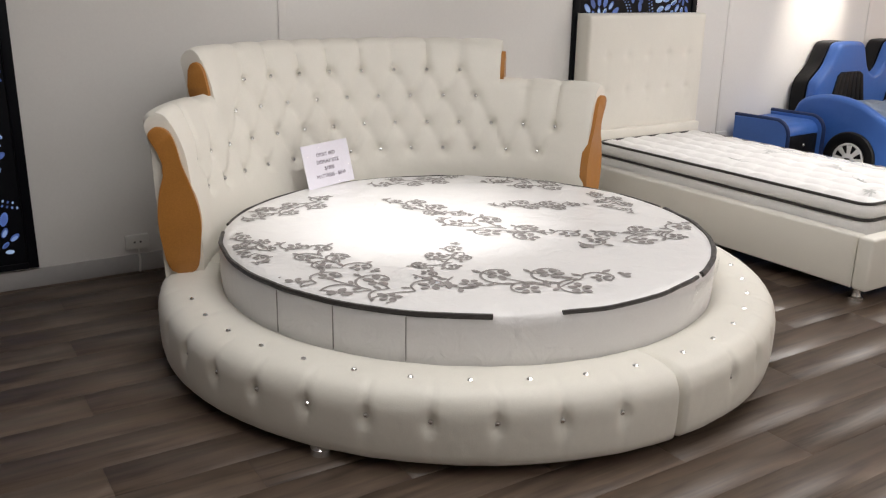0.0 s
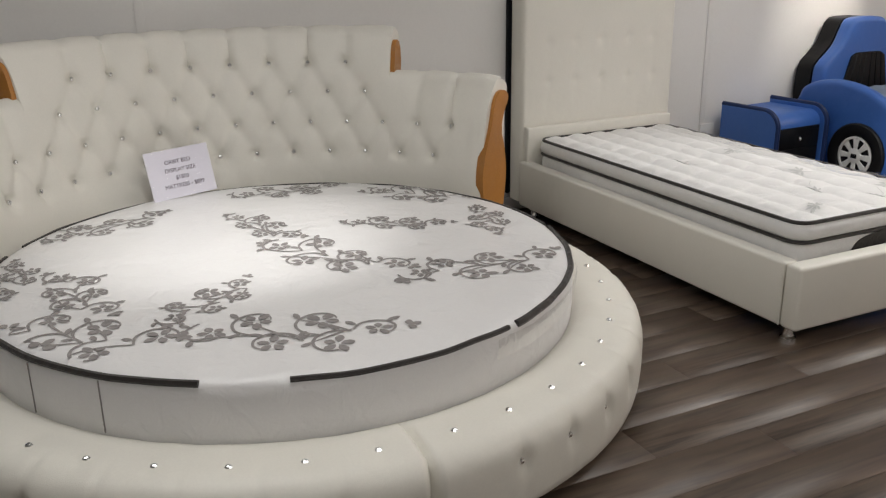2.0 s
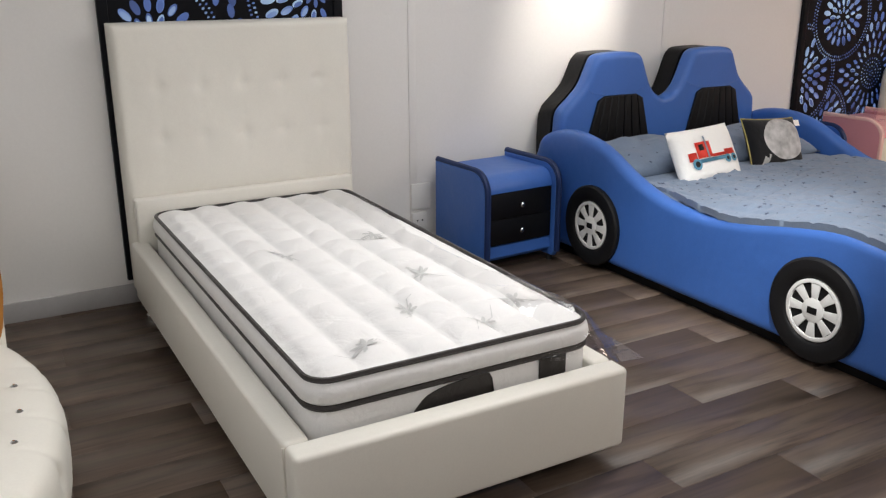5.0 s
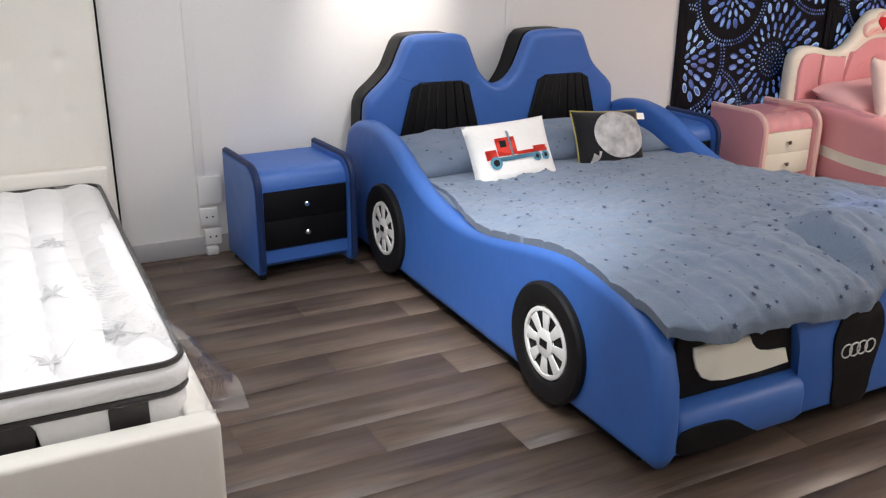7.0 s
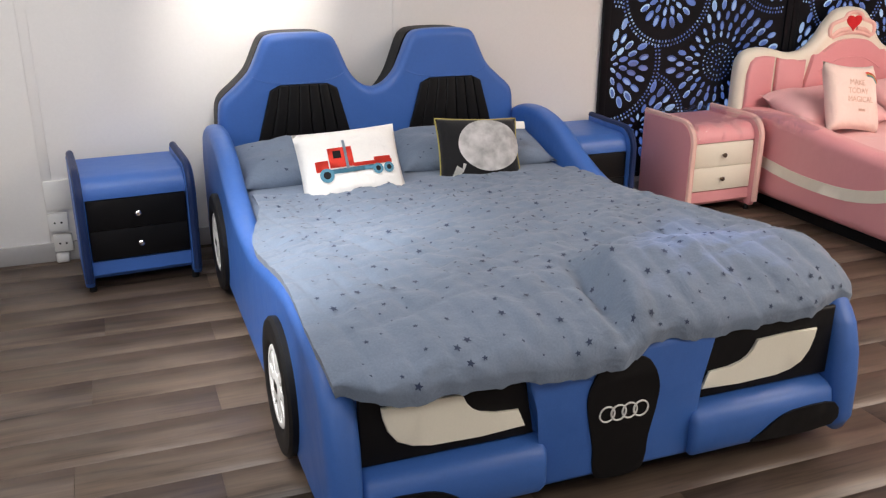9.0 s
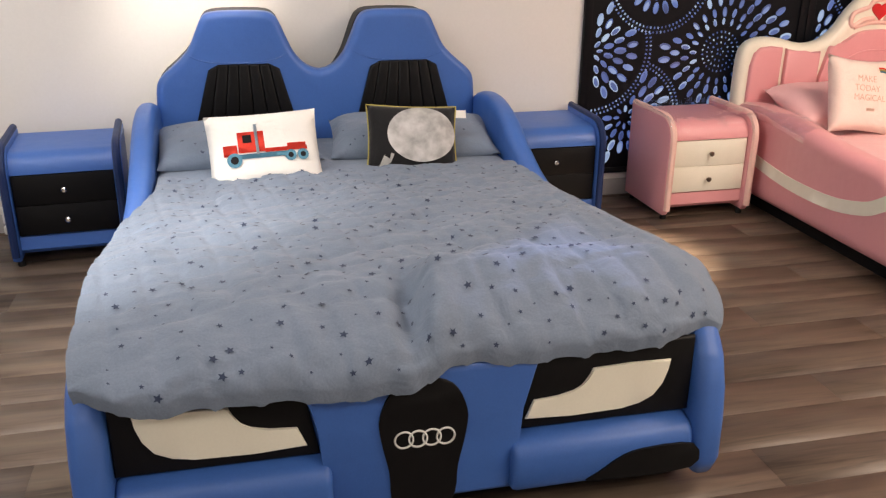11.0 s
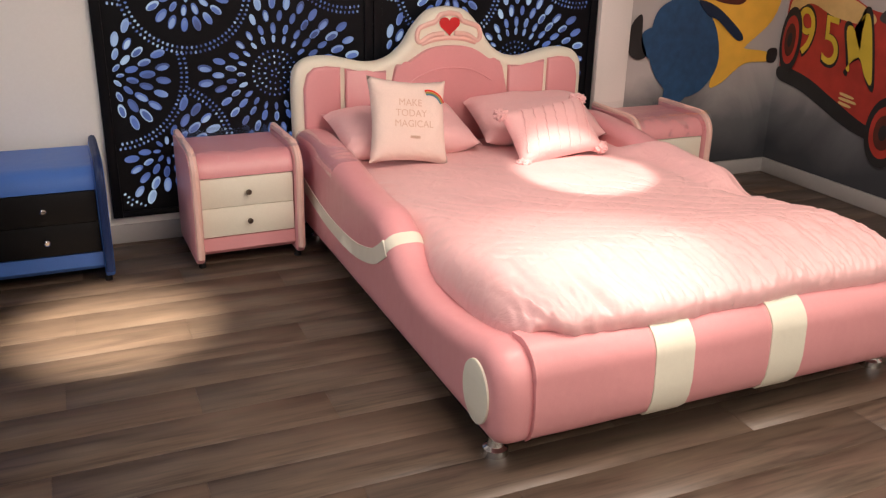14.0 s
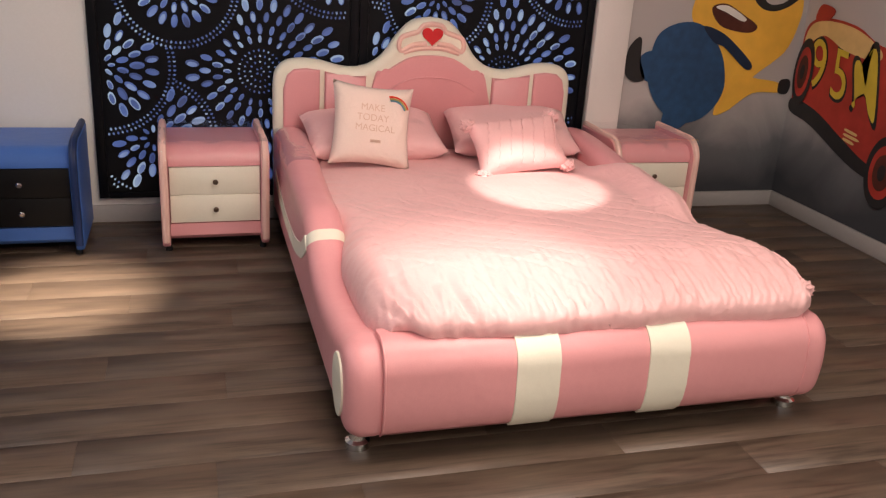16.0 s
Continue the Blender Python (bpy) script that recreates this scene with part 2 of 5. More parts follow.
CHROME = material("chrome", (0.8, 0.8, 0.8), 0.12, 1.0, bump=0.0)
RUBBER = material("tyre_black", (0.008, 0.008, 0.009), 0.55, vary=0.1, spec=0.25)
RIM = material("white_plastic", (0.78, 0.78, 0.76), 0.35, vary=0.02)
TICKING = cloth("white_ticking", (0.82, 0.81, 0.80), 0.6, vary=0.03)
SATIN = cloth("satin_ticking", (0.80, 0.79, 0.79), 0.35, vary=0.03, satin=0.3)
PIPING = cloth("dark_piping", (0.03, 0.026, 0.024), 0.5)
PRINT = cloth("taupe_print", (0.27, 0.25, 0.245), 0.5, vary=0.2)
PALEPRINT = cloth("pale_print", (0.6, 0.6, 0.59), 0.6, vary=0.25)
DUVETBLUE = cloth("grey_blue_cotton", (0.165, 0.21, 0.285), 0.85, vary=0.12)
STAR = cloth("navy_print", (0.03, 0.045, 0.09), 0.85, vary=0.2)
DUVETPINK = cloth("pink_satin", (0.84, 0.505, 0.515), 0.45, vary=0.04, satin=0.2)
CUSHPINK = cloth("pink_plush", (0.86, 0.52, 0.53), 0.8, vary=0.05)
IVORY = cloth("ivory_cotton", (0.84, 0.68, 0.62), 0.8, vary=0.05)
CUSHWHITE = cloth("white_cotton", (0.86, 0.85, 0.82), 0.85, vary=0.03)
CUSHBLACK = cloth("black_cotton", (0.010, 0.010, 0.012), 0.9, vary=0.1)
PRINTRED = cloth("red_print", (0.72, 0.05, 0.03), 0.85, vary=0.12)
PRINTSTEEL = cloth("steel_print", (0.34, 0.42, 0.50), 0.85, vary=0.2)
PRINTBLUE = cloth("blue_print", (0.10, 0.27, 0.38), 0.85, vary=0.2)
MOON = material("grey_moon_print", (0.45, 0.45, 0.45), 0.85, grain=22, vary=0.5, blotch=9)
YELLOWCORD = cloth("yellow_cord", (0.42, 0.36, 0.10), 0.8)
GOLD = material("gold_foil", (0.68, 0.47, 0.38), 0.4, 0.15, bump=0)
BOARD = material("black_board", (0.004, 0.0045, 0.007), 0.4, vary=0.1, spec=0.15)
LIT = backlit("blue_lit_openings")
FILM = clear_film("clear_film")
PAPER = material("printed_paper", (0.78, 0.76, 0.84), 0.35, vary=0.02, bump=0)
INK = material("ink", (0.22, 0.19, 0.24), 0.6, bump=0)
PLASTIC = material("socket_plastic", (0.78, 0.77, 0.74), 0.35, vary=0.02, bump=0)
MURALGREY = material("mural_grey", (0.052, 0.053, 0.058), 0.5, grain=8, vary=0.35, bump=0.02, blotch=0.8)
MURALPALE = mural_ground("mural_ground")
MURALBLUE = material("mural_blue", (0.02, 0.075, 0.18), 0.55, grain=20, vary=0.3, bump=0.02)
MURALYELLOW = material("mural_yellow", (0.90, 0.52, 0.07), 0.55, grain=9, vary=0.12, bump=0.02)
MURALRED = material("mural_red", (0.42, 0.04, 0.028), 0.55, grain=9, vary=0.3, bump=0.02)
MURALGOLD = material("mural_gold", (0.66, 0.50, 0.05), 0.55, grain=9, vary=0.15, bump=0.02)
MURALNAVY = material("mural_navy", (0.006, 0.022, 0.06), 0.55, grain=20, vary=0.3, bump=0.02)
MURALBROWN = material("mural_brown", (0.09, 0.022, 0.015), 0.55, grain=20, vary=0.3, bump=0.02)
MURALCREAM = material("mural_cream", (0.72, 0.52, 0.22), 0.55, grain=9, vary=0.2, bump=0.02)
MURALBLACK = material("mural_black", (0.02, 0.02, 0.022), 0.55, grain=9, vary=0.3, bump=0.02)

# ---- mesh tools ----
BUILT_AT = {}


def thing(name, at, label, category, group="", kind=""):
    ob = new(name)
    ob.empty_display_size = 0.1
    ob.location = at
    BUILT_AT[ob] = Vector(at)
    return tagged(ob, label, category, group, kind)


def solid(name, bm, mat, sharp=38, recalc=True):
    """Link a bmesh as one mesh object, smooth but for edges sharper than the angle."""
    if recalc:
        bmesh.ops.recalc_face_normals(bm, faces=bm.faces)
    for f in bm.faces:
        f.smooth = True
    for e in bm.edges:
        if len(e.link_faces) == 2 and e.calc_face_angle(0) > radians(sharp):
            e.smooth = False
    me = bpy.data.meshes.new(name)
    bm.to_mesh(me)
    bm.free()
    me.materials.append(mat)
    return new(name, me)


def part(name, bm, mat, parent, label="", sharp=38, recalc=True, kind=""):
    """Link a bmesh, built in the coordinates of its thing's builder, as ONE mesh under a thing or a part."""
    ob = solid(name, bm, mat, sharp, recalc)
    ob.parent = parent
    at = BUILT_AT.get(parent, Vector((0, 0, 0)))
    ob.matrix_parent_inverse = Matrix.Translation(-at)
    if mat is FILM:
        ob.visible_shadow = False
    if label:
        ob["label"] = label
    if kind:
        ob["kind"] = kind
    return ob


def box(x0, x1, y0, y1, z0, z1, bevel=0.0, seg=2):
    bm = bmesh.new()
    bmesh.ops.create_cube(bm, size=1, matrix=Matrix.Translation(((x0 + x1) / 2, (y0 + y1) / 2, (z0 + z1) / 2)) @ Matrix.Diagonal((x1 - x0, y1 - y0, z1 - z0, 1)))
    if bevel:
        bmesh.ops.bevel(bm, geom=bm.edges[:], offset=bevel, segments=seg, profile=0.5, affect="EDGES")
    return bm


def curve(points, n=6, closed=False):
    """A smooth line through points (Catmull-Rom)."""
    p = [np.array(q, float) for q in points]
    out, m = [], len(p)
    for i in range(m if closed else m - 1):
        a, b, c, d = (p[(i + k) % m] if closed else p[min(max(i + k, 0), m - 1)] for k in (-1, 0, 1, 2))
        for s in range(n):
            u = s / n
            out.append(0.5 * (2 * b + (c - a) * u + (2 * a - 5 * b + 4 * c - d) * u * u + (3 * b - a - 3 * c + d) * u ** 3))
    if not closed:
        out.append(p[-1])
    return out


def slab(outline, a, b, plane="x", bevel=0.0, seg=3):
    """A flat outline pulled from a to b along an axis: plane x takes (y, z), y takes (x, z), z takes (x, y)."""
    put = {"x": lambda p, s: (s, p[0], p[1]), "y": lambda p, s: (p[0], s, p[1]), "z": lambda p, s: (p[0], p[1], s)}[plane]
    bm = bmesh.new()
    lo, hi = [bm.verts.new(put(p, a)) for p in outline], [bm.verts.new(put(p, b)) for p in outline]
    f1, f2 = bm.faces.new(lo), bm.faces.new(hi[::-1])
    for i in range(len(lo)):
        j = (i + 1) % len(lo)
        bm.faces.new((lo[j], lo[i], hi[i], hi[j]))
    if bevel:
        bmesh.ops.bevel(bm, geom=list({*f1.edges, *f2.edges}), offset=bevel, segments=seg, profile=0.5, affect="EDGES", clamp_overlap=True)
    bmesh.ops.triangulate(bm, faces=[f for f in bm.faces if len(f.verts) > 4])
    return bm


def puff(outline, a, b, plane, R, n=6, inner=0.0):
    """A padded panel: a smooth outline between a and b whose rim is a round of radius R. Returns its rings, outer face first, and the mesh."""
    put = {"x": lambda p, s: (s, p[0], p[1]), "y": lambda p, s: (p[0], s, p[1])}[plane]
    p = [Vector((q[0], q[1])) for q in outline]
    m = len(p)
    turn = sum(p[i].x * p[(i + 1) % m].y - p[(i + 1) % m].x * p[i].y for i in range(m))
    side = 1 if turn > 0 else -1
    nrm = []
    for i in range(m):
        d0, d1 = (p[i] - p[i - 1]).normalized(), (p[(i + 1) % m] - p[i]).normalized()
        n0, n1 = Vector((d0.y, -d0.x)) * side, Vector((d1.y, -d1.x)) * side
        h = (n0 + n1).normalized()
        nrm.append(h / max(0.6, h.dot(n1)))
    w = 1 if b > a else -1
    cut = [(R + 0.012, 0.0)] + [(R - R * math.sin(t), R - R * math.cos(t)) for t in (math.pi / 2 * q / n for q in range(n + 1))]
    cut += [(o, abs(b - a) - s) for o, s in cut[::-1]]
    rings = [[put(p[i] - nrm[i] * (o - inner), a + w * (s - (inner if s < abs(b - a) / 2 else -inner))) for i in range(m)] for o, s in cut]
    bm = sheet(rings, close_v=True)
    bm.verts.ensure_lookup_table()
    caps = [bm.faces.new([bm.verts[i] for i in range(m)]), bm.faces.new([bm.verts[len(bm.verts) - m + i] for i in range(m)])]
    bm.normal_update()
    bmesh.ops.triangulate(bm, faces=caps)
    return rings, bm


def sheet(rows, close_u=False, close_v=False):
    """A mesh from rows of points."""
    bm = bmesh.new()
    v = [[bm.verts.new(p) for p in row] for row in rows]
    n, m = len(v), len(v[0])
    for i in range(n if close_u else n - 1):
        for j in range(m if close_v else m - 1):
            bm.faces.new((v[i][j], v[(i + 1) % n][j], v[(i + 1) % n][(j + 1) % m], v[i][(j + 1) % m]))
    return bm


def lathe(profile, at, axis="z", n=24, cap=True):
    """A profile of (radius, height) turned round an axis."""
    bm = bmesh.new()
    rings = []
    for r, hgt in profile:
        ring = []
        for k in range(n):
            c, s = r * math.cos(2 * math.pi * k / n), r * math.sin(2 * math.pi * k / n)
            q = {"z": (c, s, hgt), "x": (hgt, c, s), "y": (c, hgt, s)}[axis]
            ring.append(bm.verts.new(Vector(q) + Vector(at)))
        rings.append(ring)
    for a, b in zip(rings, rings[1:]):
        for k in range(n):
            bm.faces.new((a[k], a[(k + 1) % n], b[(k + 1) % n], b[k]))
    if cap:
        bm.faces.new(rings[0][::-1]), bm.faces.new(rings[-1])
    return bm


def tube(points, r, n=8, closed=False):
    """A round cord along points."""
    p = [Vector(q) for q in points]
    rows, u = [], None
    for i, q in enumerate(p):
        a = p[(i - 1) % len(p)] if closed or i else q
        b = p[(i + 1) % len(p)] if closed or i < len(p) - 1 else q
        t = (b - a).normalized()
        if u is None:
            u = t.cross(Vector((0, 0, 1)) if abs(t.z) < 0.9 else Vector((1, 0, 0)))
        u = (u - t * u.dot(t)).normalized()
        w = t.cross(u)
        rows.append([q + r * (math.cos(2 * math.pi * k / n) * u + math.sin(2 * math.pi * k / n) * w) for k in range(n)])
    bm = sheet(rows, close_u=closed, close_v=True)
    if not closed:
        bmesh.ops.holes_fill(bm, edges=bm.edges[:], sides=n)
    return bm


def join(*bms):
    """Several bmeshes as one."""
    out = bmesh.new()
    for b in bms:
        me = bpy.data.meshes.new("tmp")
        b.to_mesh(me)
        out.from_mesh(me)
        bpy.data.meshes.remove(me)
        b.free()
    return out


def chrome_leg(x, y, parent, top=0.1, r=0.03):
    part("leg", lathe([(r * 0.55, top), (r * 0.6, 0.05), (r * 0.75, 0.03), (r * 1.1, 0.022), (r * 1.15, 0.0)], (x, y, 0), n=18), CHROME, parent, "short chrome leg")


def cushion(w, h, d, pinch=0.10, n=18, lump=0.012, seed=0.0):
    """A stuffed cushion, w by h, d thick, lying in x-y round the origin."""
    rows = {1: [], -1: []}
    for side in rows:
        for i in range(n + 1):
            row = []
            for j in range(n + 1):
                u, v = 2 * i / n - 1, 2 * j / n - 1
                x = u * w / 2 * (1 - pinch * (1 - v * v) * u * u)
                y = v * h / 2 * (1 - pinch * (1 - u * u) * v * v)
                puff = ((1 - u ** 4) * (1 - v ** 4)) ** 0.55
                wob = noise.noise(Vector((u * 2.2 + seed, v * 2.2, side * 3 + seed))) * lump * (1 if puff > 0 else 0)
                row.append((x, y, side * (d / 2 * puff) + wob * puff))
            rows[side].append(row)
    bm = join(sheet(rows[1]), sheet(rows[-1]))
    bmesh.ops.remove_doubles(bm, verts=bm.verts, dist=0.0005)
    return bm


def moved(bm, m):
    bm.transform(m)
    return bm


def lettering(words, m, size, mat, parent, name="lettering"):
    cu = bpy.data.curves.new(name, "FONT")
    cu.body, cu.size, cu.align_x, cu.extrude = words, size, "CENTER", 0.0003
    tmp = bpy.data.objects.new("tmp", cu)
    me = bpy.data.meshes.new_from_object(tmp)
    bpy.data.objects.remove(tmp)
    me.transform(m)
    me.materials.append(mat)
    ob = new(name, me)
    ob.parent = parent
    ob.matrix_parent_inverse = Matrix.Translation(-BUILT_AT[parent])
    return ob


# ---- the room ----
X0, X1, Y0, WALL, TOP = -2.6, 12.48, -2.6, 4.56, 2.7


def structure(name, bm, mat, label, category):
    return tagged(solid(name, bm, mat), label, category, kind="structure")


structure("wall_back", box(X0 - 0.12, X1 + 0.12, WALL, WALL + 0.12, 0, TOP), PAINT, "off-white painted back wall in joined boards", "wall")
structure("wall_end", box(X1, X1 + 0.12, Y0, WALL, 0, TOP), PAINT, "off-white end wall under a painted mural", "wall")
structure("wall_west", box(X0 - 0.12, X0, Y0, WALL, 0, TOP), PAINT, "plain off-white painted wall", "wall")
structure("wall_front", box(X0 - 0.12, X1 + 0.12, Y0 - 0.12, Y0, 0, TOP), PAINT, "plain off-white painted wall", "wall")
structure("ceiling", box(X0 - 0.12, X1 + 0.12, Y0 - 0.12, WALL + 0.12, TOP, TOP + 0.1), CEILING, "plain white ceiling", "ceiling")
floor = structure("floor", box(X0 - 0.12, X1 + 0.12, Y0 - 0.12, WALL + 0.12, -0.1, -0.004), JOINT, "grey-brown wood-look laminate plank floor", "floor")

for a, b in ((X0, 11.07), (11.29, X1)):
    structure("baseboard", box(a, b, WALL - 0.014, WALL, 0, 0.094, 0.003), SKIRT, "low grey painted skirting board", "baseboard")
structure("baseboard", box(X1 - 0.014, X1, Y0, WALL - 0.015, 0, 0.094, 0.003), SKIRT, "low grey painted skirting board", "baseboard")
structure("trim", box(11.075, 11.285, WALL - 0.06, WALL, 0, TOP, 0.006), PAINT, "white painted upright post beside the screen", "trim")
for x in (1.86, 5.43, 7.19):
    structure("trim", box(x - 0.022, x + 0.022, WALL - 0.006, WALL, 0.095, TOP, 0.002), PAINT, "thin painted cover strip over a wall joint", "trim")


# ---- cut screens on the wall ----
def oval(cx, cz, a, b, turn, y, n=12):
    c, s = math.cos(turn), math.sin(turn)
    return [(cx + a * math.cos(t) * c - b * math.sin(t) * s, y, cz + a * math.cos(t) * s + b * math.sin(t) * c) for t in (2 * math.pi * k / n for k in range(n))]


def screen(x0, x1, z0, z1, discs, label):
    """A black cut screen: slab with a rim, and its lit petal and dot openings. discs: (x, z, border, kind), the first lies over the later."""
    ob = thing("decorative_screen", ((x0 + x1) / 2, WALL, z0), label, "wall screen")
    part("board", box(x0 + 0.002, x1 - 0.002, WALL - 0.018, WALL, z0 + 0.002, z1), BOARD, ob)
    for a, b in ((x0, x0 + 0.045), (x1 - 0.045, x1)):
        part("frame", box(a, b, WALL - 0.03, WALL - 0.001, z0, z1, 0.003), BOARD, ob)
    part("frame", box(x0 + 0.046, x1 - 0.046, WALL - 0.03, WALL - 0.001, z0, z0 + 0.03, 0.003), BOARD, ob)
    y = WALL - 0.0195
    bm = bmesh.new()
    rnd = random.Random(round(x0 * 100))
    for i, (cx, cz, R, kind) in enumerate(discs):
        cells = []
        if kind == "bloom":
            for r in (0.018, 0.05, 0.08, 0.108):
                k = max(5, round(r * 250))
                cells += [(r, 2 * math.pi * j / k, 0.0065, 0.0055) for j in range(k)]
            rings = [(0.165, 20, 0.021, 0.011), (0.215, 22, 0.027, 0.015), (0.275, 26, 0.03, 0.017), (0.338, 30, 0.033, 0.019), (0.405, 34, 0.034, 0.02), (0.475, 38, 0.034, 0.02), (0.545, 42, 0.034, 0.02)]
        else:
            rings = [(0.05, 8, 0.02, 0.011), (0.105, 13, 0.028, 0.016), (0.17, 19, 0.034, 0.019), (0.242, 24, 0.036, 0.02), (0.315, 30, 0.036, 0.02)]
        for q, (r, k, a, b) in enumerate(rings):
            if r + a < R - 0.028 or kind == "bloom":
                cells += [(r, 2 * math.pi * (j + 0.5 * (q % 2)) / k, a, b) for j in range(k)]
        if kind == "fan":
            for r in (R - 0.016, R + 0.008):
                k = round(2 * math.pi * r / 0.022)
                cells += [(r, 2 * math.pi * j / k, 0.0075, 0.006) for j in range(k)]
        for r, t, a, b in cells:
            px, pz = cx + r * math.cos(t), cz + r * math.sin(t)
            if not (x0 + 0.055 + a < px < x1 - 0.055 - a and z0 + 0.04 + a < pz < z1 - 0.05):
                continue
            if any(math.hypot(px - ox, pz - oz) < oR + 0.014 + (a if kind == "bloom" else 0) * 0.8 for ox, oz, oR, _ in discs[:i]):
                continue
            g = rnd.uniform(0.88, 1.08)
            lean = t + rnd.uniform(-0.08, 0.08)
            bm.faces.new([bm.verts.new(p) for p in oval(px, pz, a * g, b * g * 0.9, lean, y, 14 if a > 0.01 else 7)])
            # smaller offset oval paints in the crescent of light and shade of a recess
            if a > 0.015:
                dx, dz = rnd.uniform(-0.1, 0.1) * b, rnd.uniform(-0.35, -0.15) * b
                bm.faces.new([bm.verts.new(p) for p in oval(px + dx, pz + dz, a * g * 0.76, b * g * 0.62, lean, y - 0.0006, 12)])
    part("lit_pattern", bm, LIT, ob, "blue-white lit petal and dot openings", recalc=False, kind="stuff")
    return ob


def discs(x):
    """One leaf's medallions, from its lower corner at x."""
    return [(x + 0.42, 1.21, 0.29, "fan"), (x + 0.05, 0.82, 0.34, "fan"), (x + 0.28, 0.45, 0.31, "fan"), (x + 1.2, 1.42, 0.33, "fan"), (x + 1.3, 0.3, 0.26, "fan"),
            (x + 0.82, 0.80, 0.5, "bloom"), (x + 0.1, 1.75, 0.3, "fan"), (x + 0.75, 1.8, 0.5, "bloom")]


screen(8.41, 9.738, 0.135, 2.3, discs(8.41), "black cut wall screen with blue-lit petal openings")
screen(9.742, 11.07, 0.135, 2.3, discs(9.742), "black cut wall screen with blue-lit petal openings")
screen(3.89, 5.035, 0.12, 2.3, discs(3.7), "black cut wall screen partly hidden by a headboard")
screen(-0.78, 0.52, 0.105, 2.3, [(0.45, 1.35, 0.3, "fan"), (0.5, 0.72, 0.3, "fan"), (-0.1, 1.0, 0.3, "fan"), (0.35, 0.2, 0.3, "fan"), (-0.2, 0.4, 0.5, "bloom"), (0.0, 1.8, 0.5, "bloom")], "black cut wall screen lit dimly from behind")

# ---- painted mural, plain coloured shapes ----
mural = thing("wall_mural", (12.0, WALL, 0.12), "grey wall mural with plain blue, yellow and red painted shapes", "mural")
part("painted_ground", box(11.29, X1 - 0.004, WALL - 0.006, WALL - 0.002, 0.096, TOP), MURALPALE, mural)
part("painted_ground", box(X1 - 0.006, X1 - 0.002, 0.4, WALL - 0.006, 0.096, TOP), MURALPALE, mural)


def blob(points, mat, depth, wall="y", n=6):
    if wall == "y":
        part("painted_shape", slab(curve(points, n, True), WALL - depth - 0.002, WALL - depth, "y"), mat, mural)
    else:
        part("painted_shape", slab(curve(points, n, True), X1 - depth - 0.002, X1 - depth, "x"), mat, mural)


blob([(11.71, 1.13), (11.70, 1.25), (11.78, 1.42), (12.05, 1.55), (12.36, 1.45), (12.43, 1.28), (12.43, 1.15), (12.37, 0.98), (12.20, 0.84), (12.03, 0.70), (11.96, 0.87), (11.86, 1.0)], MURALYELLOW, 0.010)
blob([(12.03, 0.82), (12.21, 0.81), (12.37, 0.785), (12.38, 0.73), (12.19, 0.72), (12.03, 0.61), (11.94, 0.60)], MURALYELLOW, 0.0125)
blob([(11.46, 0.93), (11.50, 1.06), (11.63, 1.125), (11.78, 1.11), (11.92, 0.97), (11.98, 0.80), (11.96, 0.67), (11.85, 0.56), (11.69, 0.54), (11.54, 0.65), (11.46, 0.80)], MURALBLUE, 0.015)
blob([(11.36, 1.03), (11.31, 0.96), (11.31, 0.83), (11.37, 0.78), (11.44, 0.80), (11.40, 0.90), (11.39, 1.02)], MURALBLACK, 0.0175)
blob([(11.40, 0.93), (11.50, 0.95), (11.52, 0.78), (11.42, 0.81)], MURALBLUE, 0.0175)
blob([(11.62, 0.63), (11.60, 0.51), (11.72, 0.505), (11.77, 0.58)], MURALBLUE, 0.0175)
blob([(11.78, 1.11), (11.92, 1.07), (12.10, 0.94), (12.15, 0.88), (12.10, 0.87), (11.94, 0.99), (11.86, 1.02)], MURALNAVY, 0.0200)
blob([(11.82, 1.22), (11.91, 1.24), (12.04, 1.18), (12.14, 1.12), (12.09, 1.08), (11.93, 1.10), (11.85, 1.15)], MURALBROWN, 0.0125)
blob([(11.84, 1.22), (11.92, 1.23), (12.05, 1.165), (12.03, 1.145), (11.92, 1.19)], CUSHWHITE, 0.0150)
blob([(12.09, 1.30), (12.14, 1.23), (12.24, 1.21), (12.35, 1.25), (12.40, 1.32), (12.22, 1.38)], MURALBLACK, 0.0125)
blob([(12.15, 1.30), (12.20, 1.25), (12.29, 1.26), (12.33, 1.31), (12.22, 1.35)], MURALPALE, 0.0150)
blob([(12.37, 0.80), (12.43, 0.81), (12.45, 0.77), (12.43, 0.72), (12.37, 0.73)], MURALBLACK, 0.0150)
# the sports car shape on the end wall
blob([(4.52, 0.66), (4.53, 0.99), (4.50, 1.15), (4.34, 1.20), (4.09, 1.18), (3.86, 1.10), (3.5, 1.12), (2.9, 1.18), (2.4, 0.95), (2.4, 0.5), (3.0, 0.34), (3.67, 0.44), (3.81, 0.44), (4.08, 0.55), (4.37, 0.66)], MURALRED, 0.0100, "x")
blob([(4.50, 1.02), (4.48, 1.14), (4.34, 1.185), (4.09, 1.165), (3.88, 1.08), (3.90, 1.02), (4.15, 1.04), (4.35, 1.10)], MURALCREAM, 0.0125, "x")
blob([(4.45, 1.18), (4.42, 1.27), (4.30, 1.25), (4.34, 1.19)], MURALRED, 0.0125, "x")
blob([(3.84, 1.06), (3.6, 1.02), (3.3, 1.05), (3.3, 1.20), (3.7, 1.17)], MURALGREY, 0.0125, "x")
